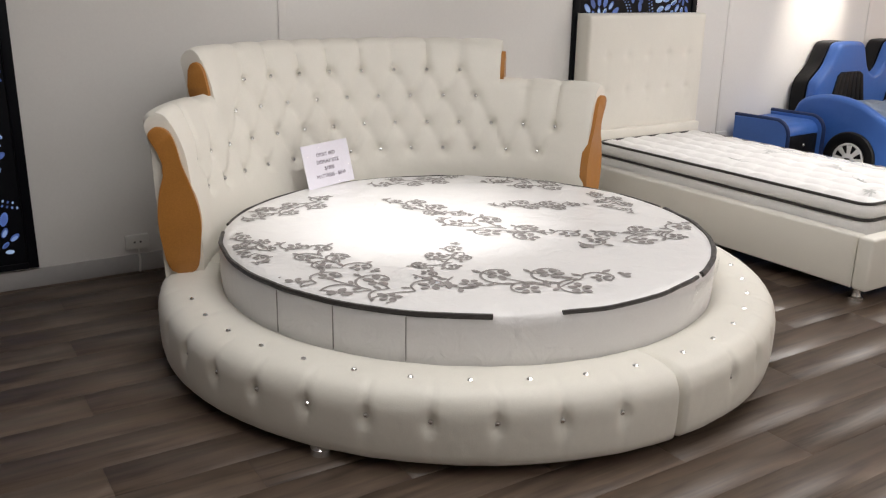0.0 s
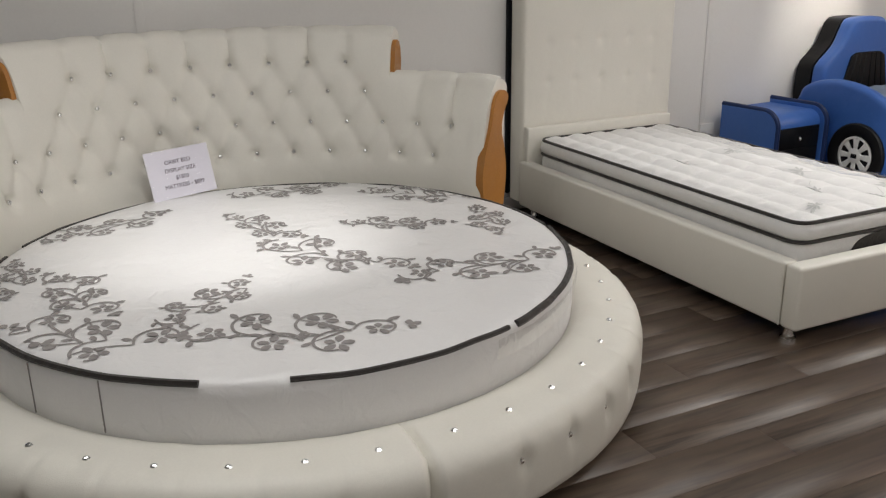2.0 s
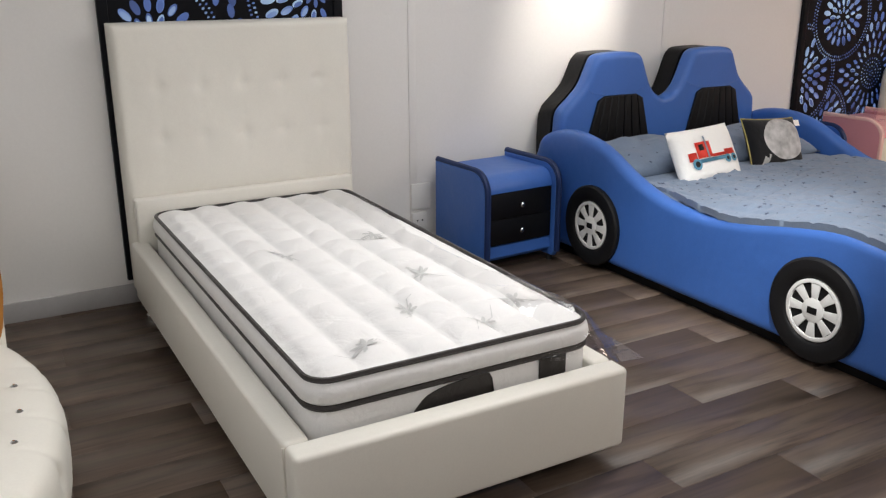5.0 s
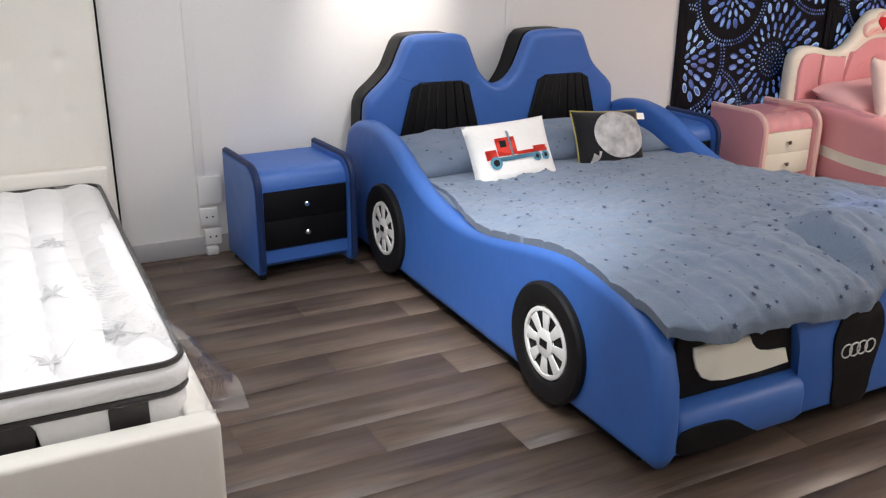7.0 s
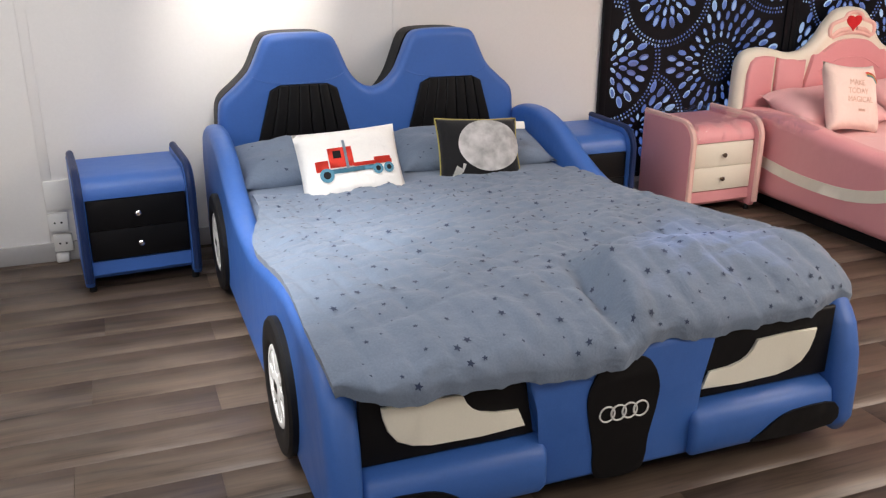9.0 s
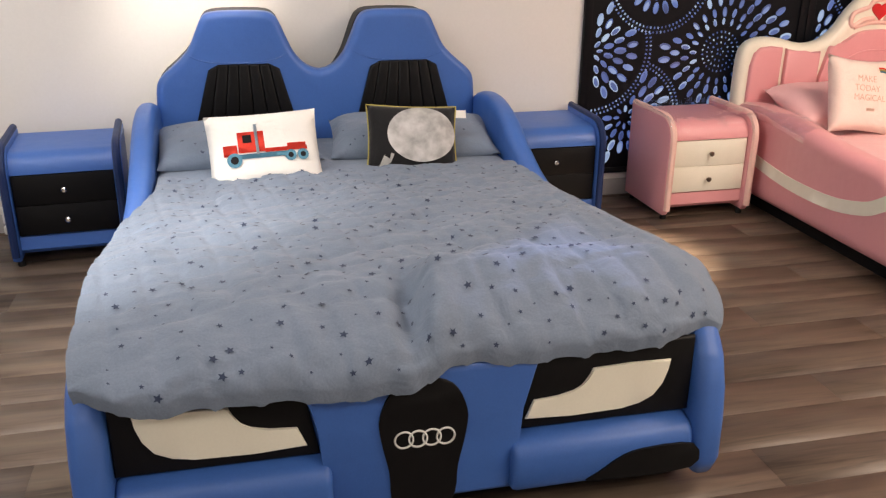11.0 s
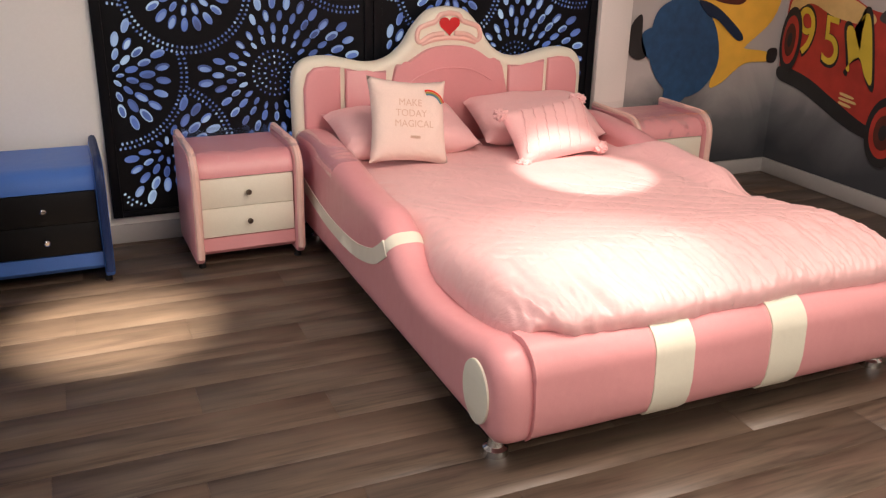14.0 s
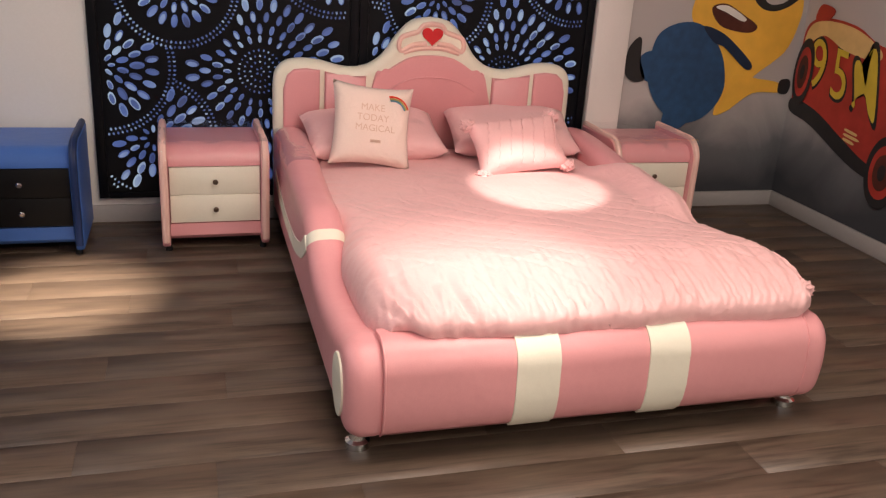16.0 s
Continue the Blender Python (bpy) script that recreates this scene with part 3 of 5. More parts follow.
blob([(4.52, 0.70), (4.30, 0.67), (4.05, 0.57), (3.82, 0.48), (3.60, 0.44), (3.58, 0.38), (3.9, 0.42), (4.3, 0.57), (4.52, 0.62)], MURALBLACK, 0.0125, "x")
# the numerals and the bolt painted on its flank: dark edge under gold
for grow, mat, d in ((1.0, MURALBLACK, 0.0150), (0.84, MURALGOLD, 0.0175)):
    blob([(3.92 + grow * a, 0.89 + grow * b) for a, b in [(0.07, -0.15), (0.15, 0.10), (0.10, 0.13), (0.01, -0.01), (0.04, 0.19), (-0.03, 0.20), (-0.13, -0.20), (-0.07, -0.18), (0.01, -0.06), (0.10, -0.14)]], mat, d, "x", 4)
for words, y, z in (("9", 4.335, 0.80), ("5", 4.135, 0.77)):
    for grow, mat, d in ((1.14, MURALBLACK, 0.0125), (1.0, MURALGOLD, 0.0175)):
        m = Matrix(((0, 0, -1, X1 - d), (-0.78, 0.10, 0, y), (-0.10, 1, 0, z - 0.02 * (grow > 1)), (0, 0, 0, 1)))
        lettering(words, m, 0.40 * grow, mat, mural)
for z, w in ((0.625, 0.09), (0.598, 0.11), (0.572, 0.08)):
    blob([(4.01, z), (4.01 - w, z - 0.012), (4.01 - w, z - 0.026), (4.01, z - 0.014)], MURALBLACK if z == 0.525 else MURALCREAM, 0.0150, "x", 2)
for cy, cz, a, b in ((4.46, 0.87, 0.085, 0.20), (3.66, 0.46, 0.13, 0.20)):
    for f, mat, d in ((1.0, MURALBLACK, 0.0200), (0.74, MURALRED, 0.0225), (0.5, MURALBROWN, 0.0250), (0.22, MURALBLACK, 0.0275)):
        blob([(cy + f * a * math.cos(t), cz + f * b * math.sin(t)) for t in (k * math.pi / 6 for k in range(12))], mat, d, "x", 3)

# ---- round bed ----
CX, CY = 2.112, 3.112
round_bed = thing("round_bed", (CX, CY, 0), "round white leather bed with tufted crystal-buttoned headboard", "bed")


def polar(r, deg, z):
    return (CX + r * math.cos(radians(deg)), CY + r * math.sin(radians(deg)), z)


STEP, AXIS = 8.75, 89.2
rows4 = [(1.018, [STEP * (k + 0.5) for k in range(-4, 4)]), (0.878, [STEP * k for k in range(-4, 5)]), (0.73, [STEP * (k + 0.5) for k in range(-7, 7)]), (0.585, [STEP * k for k in range(-6, 7)])]
buttons = [(AXIS + a, z) for z, angles in rows4 for a in angles]
FACE = 1.19


def face_r(z):
    """The lean of the headboard's face."""
    return 1.145 + 0.07 * max(0, z - 0.4) / 0.6


creases = []
for i, (a, z) in enumerate(buttons):
    for b, w in buttons[i + 1:]:
        if abs(abs(a - b) - STEP / 2) < 0.3 and abs(z - w) < 0.16:
            creases.append((a, z, b, w))
creases += [(AXIS + a, 1.018, AXIS + a, 1.3) for a in rows4[0][1]]
creases += [(AXIS + s * STEP * k, 0.73, AXIS + s * STEP * k, 1.2) for s in (-1, 1) for k in (5.5, 6.5)]


def tuft(deg, z):
    """How far the leather is pulled in at a place of the headboard."""
    m = radians(1) * FACE
    r1 = min(math.hypot((deg - a) * m, z - w) for a, w in buttons)
    pull = 0.026 * math.exp(-(r1 / 0.022) ** 2) + 0.012 * math.exp(-(r1 / 0.055) ** 2)
    near = pleat = 9.0
    for a, z1, b, z2 in creases:
        ux, uz = (b - a) * m, z2 - z1
        px, pz = (deg - a) * m, z - z1
        s = min(1, max(0, (px * ux + pz * uz) / (ux * ux + uz * uz)))
        d = math.hypot(px - s * ux, pz - s * uz)
        if a == b:
            pleat = min(pleat, d)
        else:
            near = min(near, d)
    return pull + 0.006 * math.exp(-(near / 0.016) ** 2) + 0.016 * math.exp(-(pleat / 0.010) ** 2) - 0.010 * min(1, min(near, pleat) / 0.045)


def headboard(a0, a1, top, name, joint=None):
    """One stretch of the tufted back. joint: the end that runs on into the next stretch without a rounded edge."""
    cols = []
    n = round((a1 - a0) / 0.92)
    for i in range(n + 1):
        a = a0 + (a1 - a0) * i / n
        ends = [abs(a - q) for q in (a0, a1) if q != joint]
        end = min(1, min(ends) / 3.0)
        open_flare = 1.0 if joint is None else min(1.0, abs(a - joint) / 7) ** 1.5
        edge = 0.012 * (1 - end) ** 2
        col = [polar(1.16, a, 0.24)]
        zs = [0.32 + (top - 0.05 - 0.32) * k / 52 for k in range(53)]
        for z in zs:
            flare = 0.035 * open_flare * max(0, (z - (top - 0.22)) / 0.17) ** 2
            rim = edge if joint is not None else edge * min(1, max(0, (z - 0.93) / 0.04))
            col.append(polar(face_r(z) + flare + tuft(a, z) + rim, a, z))
        dip = tuft(a, top - 0.05) * 0.8
        r0 = face_r(top - 0.05) + 0.035 * open_flare
        for k in range(1, 9):
            t = math.pi / 2 * k / 8
            col.append(polar(r0 + 0.05 * (1 - math.cos(t)) + edge + dip * (1 - k / 8), a, top - 0.05 + 0.05 * math.sin(t) - dip * math.sin(t) - edge))
        for k in range(0, 7):
            t = math.pi / 2 * k / 6
            col.append(polar(r0 + 0.07 + 0.05 * math.sin(t) - edge, a, top - 0.05 + 0.05 * math.cos(t) - edge))
        col += [polar(r0 + 0.10 - edge, a, top - 0.16), polar(1.325, a, 0.6), polar(1.31, a, 0.24)]
        cols.append(col)
    bm = sheet(cols, close_v=True)
    for col in (0, -1):
        bm.verts.ensure_lookup_table()
        m = len(cols[0])
        ring = [bm.verts[(0 if col == 0 else len(cols) - 1) * m + k] for k in range(m)]
        bm.faces.new(ring)
    part(name, bm, WHITE, round_bed, sharp=60)


headboard(AXIS - 41.2, AXIS + 44, 1.182, "headboard")
headboard(AXIS - 67, AXIS - 41.2, 0.972, "headboard_wing", AXIS - 41.2)
headboard(AXIS + 44, AXIS + 68, 0.972, "headboard_wing", AXIS + 44)
for s in (-1, 1):
    wood = curve([(1.325, 0.875), (1.30, 0.91), (1.26, 0.90), (1.235, 0.85), (1.215, 0.75), (1.18, 0.63), (1.162, 0.52), (1.168, 0.41), (1.19, 0.295), (1.275, 0.295), (1.303, 0.41), (1.312, 0.53), (1.30, 0.64), (1.28, 0.73), (1.297, 0.81)], 4, True)
    bm = slab([(1.25 + (r - 1.25) * 1.16, z) for r, z in wood], -0.03, 0.014, "y", 0.004, 2)
    bm.transform(Matrix.Translation((CX, CY, 0)) @ Matrix.Rotation(radians(AXIS + (68.3 if s > 0 else -67.3)), 4, "Z") @ (Matrix.Identity(4) if s > 0 else Matrix.Diagonal((1, -1, 1, 1))))
    part("arm_trim", bm, CARAMEL, round_bed, "caramel leather arm trim")
    cap = curve([(1.325, 0.96), (1.328, 1.07), (1.315, 1.11), (1.285, 1.122), (1.255, 1.095), (1.238, 1.03), (1.235, 0.96)], 4, True)
    bm = slab(cap, -0.03, 0.018, "y", 0.005, 2)
    bm.transform(Matrix.Translation((CX, CY, 0)) @ Matrix.Rotation(radians(AXIS + (44.2 if s > 0 else -41.4)), 4, "Z") @ (Matrix.Identity(4) if s > 0 else Matrix.Diagonal((1, -1, 1, 1))))
    part("arm_trim", bm, CARAMEL, round_bed, "caramel leather arm trim")

button = None


def crystal(at, normal, parent):
    """A small faceted crystal button in a chrome setting."""
    global button
    m = Matrix.Translation(Vector(at) - BUILT_AT[parent]) @ Vector(normal).to_track_quat("Z", "Y").to_matrix().to_4x4()
    if button is None:
        button = solid("button", lathe([(0.0105, -0.004), (0.011, 0.002), (0.008, 0.006), (0.004, 0.008)], (0, 0, 0), n=8), CHROME, sharp=20)
        ob = button
    else:
        ob = button.copy()
        scene.collection.objects.link(ob)
    ob.parent = parent
    ob.matrix_basis = m


for a, z in buttons:
    d = Vector(polar(1, a, 0)) - Vector((CX, CY, 0))
    crystal(polar(face_r(z) + 0.018, a, z), (-d.x, -d.y, 0.08), round_bed)

# base ring with its buttons
side_a = [-100.9 - 9.15 * k for k in range(11)] + [-78.1 + 8.95 * k for k in range(11)]
top_a = [-95.7 - 9.1 * k for k in range(11)] + [-85.2 + 9.0 * k for k in range(11)]
prof = [(1.06, 0.22), (1.075, 0.262), (1.11, 0.28), (1.16, 0.287), (1.21, 0.287), (1.255, 0.284), (1.29, 0.274), (1.313, 0.257), (1.327, 0.235), (1.334, 0.212), (1.336, 0.19), (1.336, 0.17), (1.336, 0.15), (1.336, 0.125), (1.335, 0.1), (1.333, 0.07), (1.327, 0.04), (1.312, 0.027), (1.25, 0.025), (1.06, 0.025)]
rows = []
NA = 720
for i in range(NA):
    a = -270 + 360 * i / NA
    row = []
    for r, z in prof:
        pull = 0.0
        if r > 1.24 and z > 0.05:
            for b in side_a:
                da = ((a - b + 180) % 360 - 180)
                if abs(da) < 6:
                    s = radians(da) * 1.31
                    pull += 0.022 * math.exp(-((s / 0.022) ** 2 + ((z - 0.178) / 0.03) ** 2)) + 0.006 * math.exp(-(s / 0.014) ** 2) * (1 if z > 0.175 else 0.3)
        lift = 0.0
        if z > 0.27:
            for b in top_a:
                da = ((a - b + 180) % 360 - 180)
                if abs(da) < 5:
                    lift += 0.008 * math.exp(-((radians(da) * 1.2 / 0.025) ** 2 + ((r - 1.215) / 0.03) ** 2))
        for seam in (-90.5, 30, 150):
            pull += 0.04 * math.exp(-(((a - seam + 180) % 360 - 180) / 0.5) ** 2)
        row.append(polar(r - pull, a, z - lift - (0.5 * pull if z > 0.26 else 0) + 0.002 * noise.noise(Vector((a * 0.3, r * 9, z * 9)))))
    rows.append(row)
part("base", sheet(rows, close_u=True), WHITE, round_bed, sharp=70)
for a in side_a:
    d = Vector(polar(1, a, 0)) - Vector((CX, CY, 0))
    crystal(polar(1.315, a, 0.178), d, round_bed)
for a in top_a:
    crystal(polar(1.215, a, 0.279), (0, 0, 1), round_bed)
for a in (-145, -32, 25, 90, 155):
    x, y, _ = polar(1.295, a, 0)
    chrome_leg(x, y, round_bed, 0.04, 0.034)
part("platform", lathe([(1.07, 0.05), (1.07, 0.18)], (CX, CY, 0), n=64), BLACK, round_bed)

# round mattress with its print and border
round_mattress = thing("round_mattress", (CX, CY, 0.18), "round white mattress with taupe scroll print in clear wrap", "mattress")


def mat_z(x, y):
    r = math.hypot(x - CX, y - CY)
    return 0.458 + 0.006 * noise.noise(Vector((x * 5, y * 5, 0))) - 0.012 * max(0, (r - 0.95) / 0.12) ** 2


rows = []
for i in range(120):
    a = 3 * i
    row = [polar(1.05, a, 0.18), polar(1.07, a, 0.21), polar(1.076 + 0.006 * noise.noise(Vector((a * 0.2, 0, 0))), a, 0.31), polar(1.076, a, 0.40), polar(1.072, a, 0.43), polar(1.062, a, 0.442)]
    for r in (1.035, 1.0, 0.95, 0.88, 0.8, 0.7, 0.6, 0.5, 0.4, 0.3, 0.2, 0.1, 0.001):
        p = polar(r, a, 0)
        row.append((p[0], p[1], mat_z(p[0], p[1])))
    rows.append(row)
part("mattress_body", sheet(rows, close_u=True), SATIN, round_mattress, sharp=60)
for a0, a1, w in ((-205, -118, 0.0105), (-106, -66, 0.0085), (-66, -8, 0.0125), (-8, 150, 0.008)):
    part("border_piping", tube([polar(1.066 + 0.004 * noise.noise(Vector((a * 0.15, 3, 0))), a, 0.440 + 0.004 * noise.noise(Vector((a * 0.1, 0, 5)))) for a in np.arange(a0, a1, 2.0)], w, 6), PIPING, round_mattress, "dark border piping")
for a in (-163, -149, -134.5):
    part("wrap_fold", box(-0.0015, 0.0015, -0.0015, 0.0015, 0.27, 0.43), PRINT, round_mattress).matrix_basis = Matrix.Translation(Vector(polar(1.077, a, 0))) @ Matrix.Rotation(radians(a), 4, "Z")


def ribbon(points, w0, w1, height):
    """A flat printed stroke along points in x, y, broad in the middle."""
    rows = []
    n = len(points)
    for i, p in enumerate(points):
        a, b = points[max(0, i - 1)], points[min(n - 1, i + 1)]
        d = Vector((b[0] - a[0], b[1] - a[1])).normalized()
        s = i / (n - 1)
        w = (w0 + (w1 - w0) * s) * (0.35 + 0.65 * math.sin(math.pi * min(1, 0.12 + s * 0.8)))
        l, r = (p[0] - d.y * w, p[1] + d.x * w), (p[0] + d.y * w, p[1] - d.x * w)
        rows.append([(*l, height(*l)), (*r, height(*r))])
    return sheet(rows)


def petal(x, y, a, ln, w, height):
    c, s = math.cos(a), math.sin(a)
    rim = [(0, 0), (0.3, 0.8), (0.65, 1.0), (0.9, 0.55), (1, 0), (0.85, -0.6), (0.6, -0.9), (0.3, -0.7)]
    bm = bmesh.new()
    pts = [(x + u * ln * c - v * w * s, y + u * ln * s + v * w * c) for u, v in rim]
    bm.faces.new([bm.verts.new((*p, height(*p))) for p in pts])
    return bm


def scroll(cx, cy, turn, size, seed, height, lim=None):
    """One printed motif: a bowed stem with curls, leaves and blossoms."""
    rnd = random.Random(seed)
    bits = []

    def at(u, v):
        c, s = math.cos(turn), math.sin(turn)
        return (cx + size * (u * c - v * s), cy + size * (u * s + v * c))

    def stroke(pts, w0, w1):
        bits.append(ribbon([at(*p) for p in curve(pts, 6)], w0, w1, height))

    def trefoil(u, v, k, way):
        fx, fy = at(u, v)
        for q in (-1.15, 0, 1.15):
            bits.append(petal(fx, fy, turn + way + q, size * k * (1.0 if q == 0 else 0.85), size * k * 0.30, height))

    def blossom(u, v, k, way):
        fx, fy = at(u, v)
        for q in range(5):
            a = turn + way + 2 * math.pi * q / 5
            bits.append(petal(fx + size * k * 0.14 * math.cos(a), fy + size * k * 0.14 * math.sin(a), a, size * k * rnd.uniform(0.62, 0.9), size * k * 0.27, height))

    last = None
    for u, v, R, a0, s in ((-0.78, 0.05, 0.20, 2.6, 1), (-0.36, 0.27, 0.23, 4.2, -1), (-0.22, -0.24, 0.22, 0.6, 1), (0.20, 0.20, 0.25, 5.0, -1), (0.34, -0.27, 0.22, 1.2, 1), (0.78, 0.06, 0.21, 3.6, -1)):
        u, v, R, a0 = u + rnd.uniform(-0.05, 0.05), v + rnd.uniform(-0.05, 0.05), R * rnd.uniform(1.1, 1.4), a0 + rnd.uniform(-0.5, 0.5)
        arc = [(u + R * (1 - 0.09 * q) * math.cos(a0 + s * 0.62 * q), v + R * (1 - 0.09 * q) * math.sin(a0 + s * 0.62 * q)) for q in range(8)]
        stroke(arc, 0.0062, 0.004)
        blossom(u + 0.02 * s, v, R * 0.62, rnd.uniform(0, 6.28))
        for q in (0.6, 3.0):
            ang = a0 + s * 0.62 * q
            lx, ly = at(u + R * (1 - 0.09 * q) * math.cos(ang), v + R * (1 - 0.09 * q) * math.sin(ang))
            bits.append(petal(lx, ly, turn + ang + s * rnd.uniform(0.3, 1.1), size * rnd.uniform(0.12, 0.17), size * 0.034, height))
        if last:
            mid = ((last[0] + arc[0][0]) / 2 + rnd.uniform(-0.08, 0.08), (last[1] + arc[0][1]) / 2 + rnd.uniform(-0.08, 0.08))
            stroke([last, mid, arc[0]], 0.0045, 0.0045)
        last = arc[3]
    for u, v, w in ((-1.0, -0.02, 3.4), (0.98, 0.12, 0.4)):
        trefoil(u, v, 0.13, w + rnd.uniform(-0.4, 0.4))
    bm = join(*bits)
    if lim:
        bmesh.ops.delete(bm, geom=[f for f in bm.faces if math.hypot(f.calc_center_median().x - CX, f.calc_center_median().y - CY) > lim], context="FACES")
    return bm


for k, (x, y, turn, size) in enumerate(((1.55, 3.75, 20, 0.27), (2.38, 3.95, -5, 0.26), (2.90, 3.60, -40, 0.28), (2.10, 3.45, -70, 0.24), (2.24, 2.95, -55, 0.32), (1.35, 2.98, -75, 0.26), (1.32, 2.62, -35, 0.32),
                                        (1.92, 2.34, -25, 0.33), (2.70, 2.60, 0, 0.32), (2.98, 3.10, 70, 0.20), (1.17, 3.25, 80, 0.20), (2.62, 3.22, -30, 0.22), (1.75, 2.72, 40, 0.22))):
    part("scroll_print", scroll(x, y, radians(turn), size, k, lambda u, v: mat_z(u, v) + 0.0025, 1.035), PRINT, round_mattress, "taupe scrollwork print", recalc=False, kind="stuff")
film_rows = [[polar(r, a, z + 0.005 * noise.noise(Vector((a * 0.4, r * 20, 2)))) for r, z in ((1.088, 0.428), (1.092, 0.41), (1.088, 0.385), (1.086, 0.36))] for a in np.arange(-72, 40, 1.5)]
part("clear_wrap", sheet(film_rows), FILM, round_mattress, "thin clear plastic wrap", recalc=False)
# price sign leaning on the headboard
sign = thing("price_sign", (1.88, 4.08, 0.46), "white printed card in a clear sleeve, leaning on the headboard", "sign")
SIGN = Matrix.Translation((1.915, 4.085, 0.463)) @ Matrix.Rotation(radians(16), 4, "Z") @ Matrix.Rotation(radians(-2), 4, "Y") @ Matrix.Rotation(radians(-14), 4, "X")
part("card", moved(box(-0.157, 0.157, -0.001, 0.001, 0, 0.225), SIGN), PAPER, sign)
part("sleeve", moved(box(-0.162, 0.162, -0.003, 0.003, -0.0, 0.23, 0.001, 1), SIGN), FILM, sign, "clear plastic sleeve")


UP = Matrix.Rotation(radians(90), 4, "X")
for words, z, dx in (("ORBIT BED", 0.158, -0.005), ("DISPLAY SIZE", 0.120, 0.0), ("$1800", 0.084, 0.002), ("MATTRESS - $899", 0.046, 0.006)):
    lettering(words, SIGN @ Matrix.Translation((dx, -0.0035, z)) @ UP, 0.026, INK, sign)

# ---- single bed ----
single_bed = thing("single_bed", (4.44, 3.4, 0), "white leather single bed with button-tufted headboard", "bed")
for a, b in ((3.90, 3.975), (4.915, 4.99)):
    part("side_rail", box(a, b, 2.352, 4.40, 0.075, 0.345, 0.014, 3), WHITE, single_bed)
part("footboard", box(3.90, 4.99, 2.265, 2.35, 0.075, 0.345, 0.016, 3), WHITE, single_bed)
for x in (3.899, 4.991):
    part("seam", tube([(x, 2.3505, 0.08), (x, 2.3505, 0.335)], 0.0035, 6), WHITE, single_bed)
part("slat_base", box(3.975, 4.915, 2.352, 4.40, 0.15, 0.19), BLACK, single_bed)
# headboard pad, pulled in at its buttons
pads = [(4.09 + 0.19 * k, z) for k in range(5) for z in (0.80, 1.03)]
rows = []
for i in range(111):
    row = []
    x = 3.912 + 1.103 * i / 110
    for j in range(125):
        z = 0.09 + 1.215 * j / 124
        e = min(1, min(x - 3.912, 5.015 - x, 1.305 - z, z - 0.09 + 0.02) / 0.03)
        pull = sum(0.009 * math.exp(-(((x - a) / 0.034) ** 2 + ((z - b) / 0.034) ** 2)) for a, b in pads)
        for a, b in pads:
            pull += 0.0016 * math.exp(-((x - a) / 0.016) ** 2) * math.exp(-((z - b) / 0.09) ** 2) + 0.0012 * math.exp(-((z - b) / 0.016) ** 2) * math.exp(-((x - a) / 0.07) ** 2)
        row.append((x, 4.405 + 0.028 * (1 - math.sqrt(max(0, 1 - (1 - e) ** 2))) + pull, z))
    rows.append(row)
pad = sheet(rows)
edge = [e for e in pad.edges if e.is_boundary]
got = bmesh.ops.extrude_edge_only(pad, edges=edge)
for v in got["geom"]:
    if isinstance(v, bmesh.types.BMVert):
        v.co.y = 4.525
part("headboard", pad, WHITE, single_bed, sharp=60)
for a, b in pads:
    part("button", lathe([(0.009, 0.004), (0.008, 0.0), (0.005, -0.002), (0.001, -0.003)], (a, 4.418, b), "y", 12), WHITE, single_bed)
part("headboard_ledge", box(3.93, 4.985, 4.355, 4.404, 0.30, 0.548, 0.012, 3), WHITE, single_bed)
for x, y in ((3.95, 2.34), (4.90, 2.42), (3.95, 4.3), (4.94, 4.3)):
    chrome_leg(x, y, single_bed, 0.08)

# its mattress
single_mattress = thing("single_mattress", (4.47, 3.37, 0.19), "white quilted pillow-top mattress still in clear plastic wrap", "mattress")
MX0, MX1, MY0, MY1 = 4.0, 4.935, 2.385, 4.345


def plan(inset, r=0.07, n=8):
    out = []
    for cx, cy, a0 in ((MX1 - r, MY1 - r, 0), (MX0 + r, MY1 - r, 90), (MX0 + r, MY0 + r, 180), (MX1 - r, MY0 + r, 270)):
        out += [(cx + (r - inset) * math.cos(radians(a0 + 90 * k / n)), cy + (r - inset) * math.sin(radians(a0 + 90 * k / n))) for k in range(n + 1)]
    return out


def tick_z(x, y):
    u, v = (x - MX0) / 0.155, (y - MY0) / 0.16
    e = min(1, min(x - MX0, MX1 - x, y - MY0, MY1 - y) / 0.05)
    quilt = 0.026 * abs(math.sin(math.pi * u)) ** 0.7 * (0.45 + 0.55 * abs(math.sin(math.pi * (v + 0.25 * math.sin(math.pi * u)))) ** 0.6)
    return 0.474 + quilt * max(0, e) + 0.004 * noise.noise(Vector((x * 6, y * 6, 1)))


rows = [[(x, y, z) for x, y in plan(i)] for i, z in ((0.012, 0.195), (0.0, 0.21), (-0.006, 0.29), (-0.004, 0.37), (0.004, 0.392), (0.006, 0.398), (-0.012, 0.412), (-0.018, 0.435), (-0.012, 0.46), (0.002, 0.474))]
part("mattress_body", sheet(rows, close_v=True), TICKING, single_mattress, sharp=70)
rows = [[(MX0 + 0.008 + (MX1 - MX0 - 0.016) * i / 90, MY0 + 0.008 + (MY1 - MY0 - 0.016) * j / 150, 0) for j in range(151)] for i in range(91)]
rows = [[(x, y, tick_z(x, y)) for x, y, _ in row] for row in rows]
top = sheet(rows)
r = 0.062
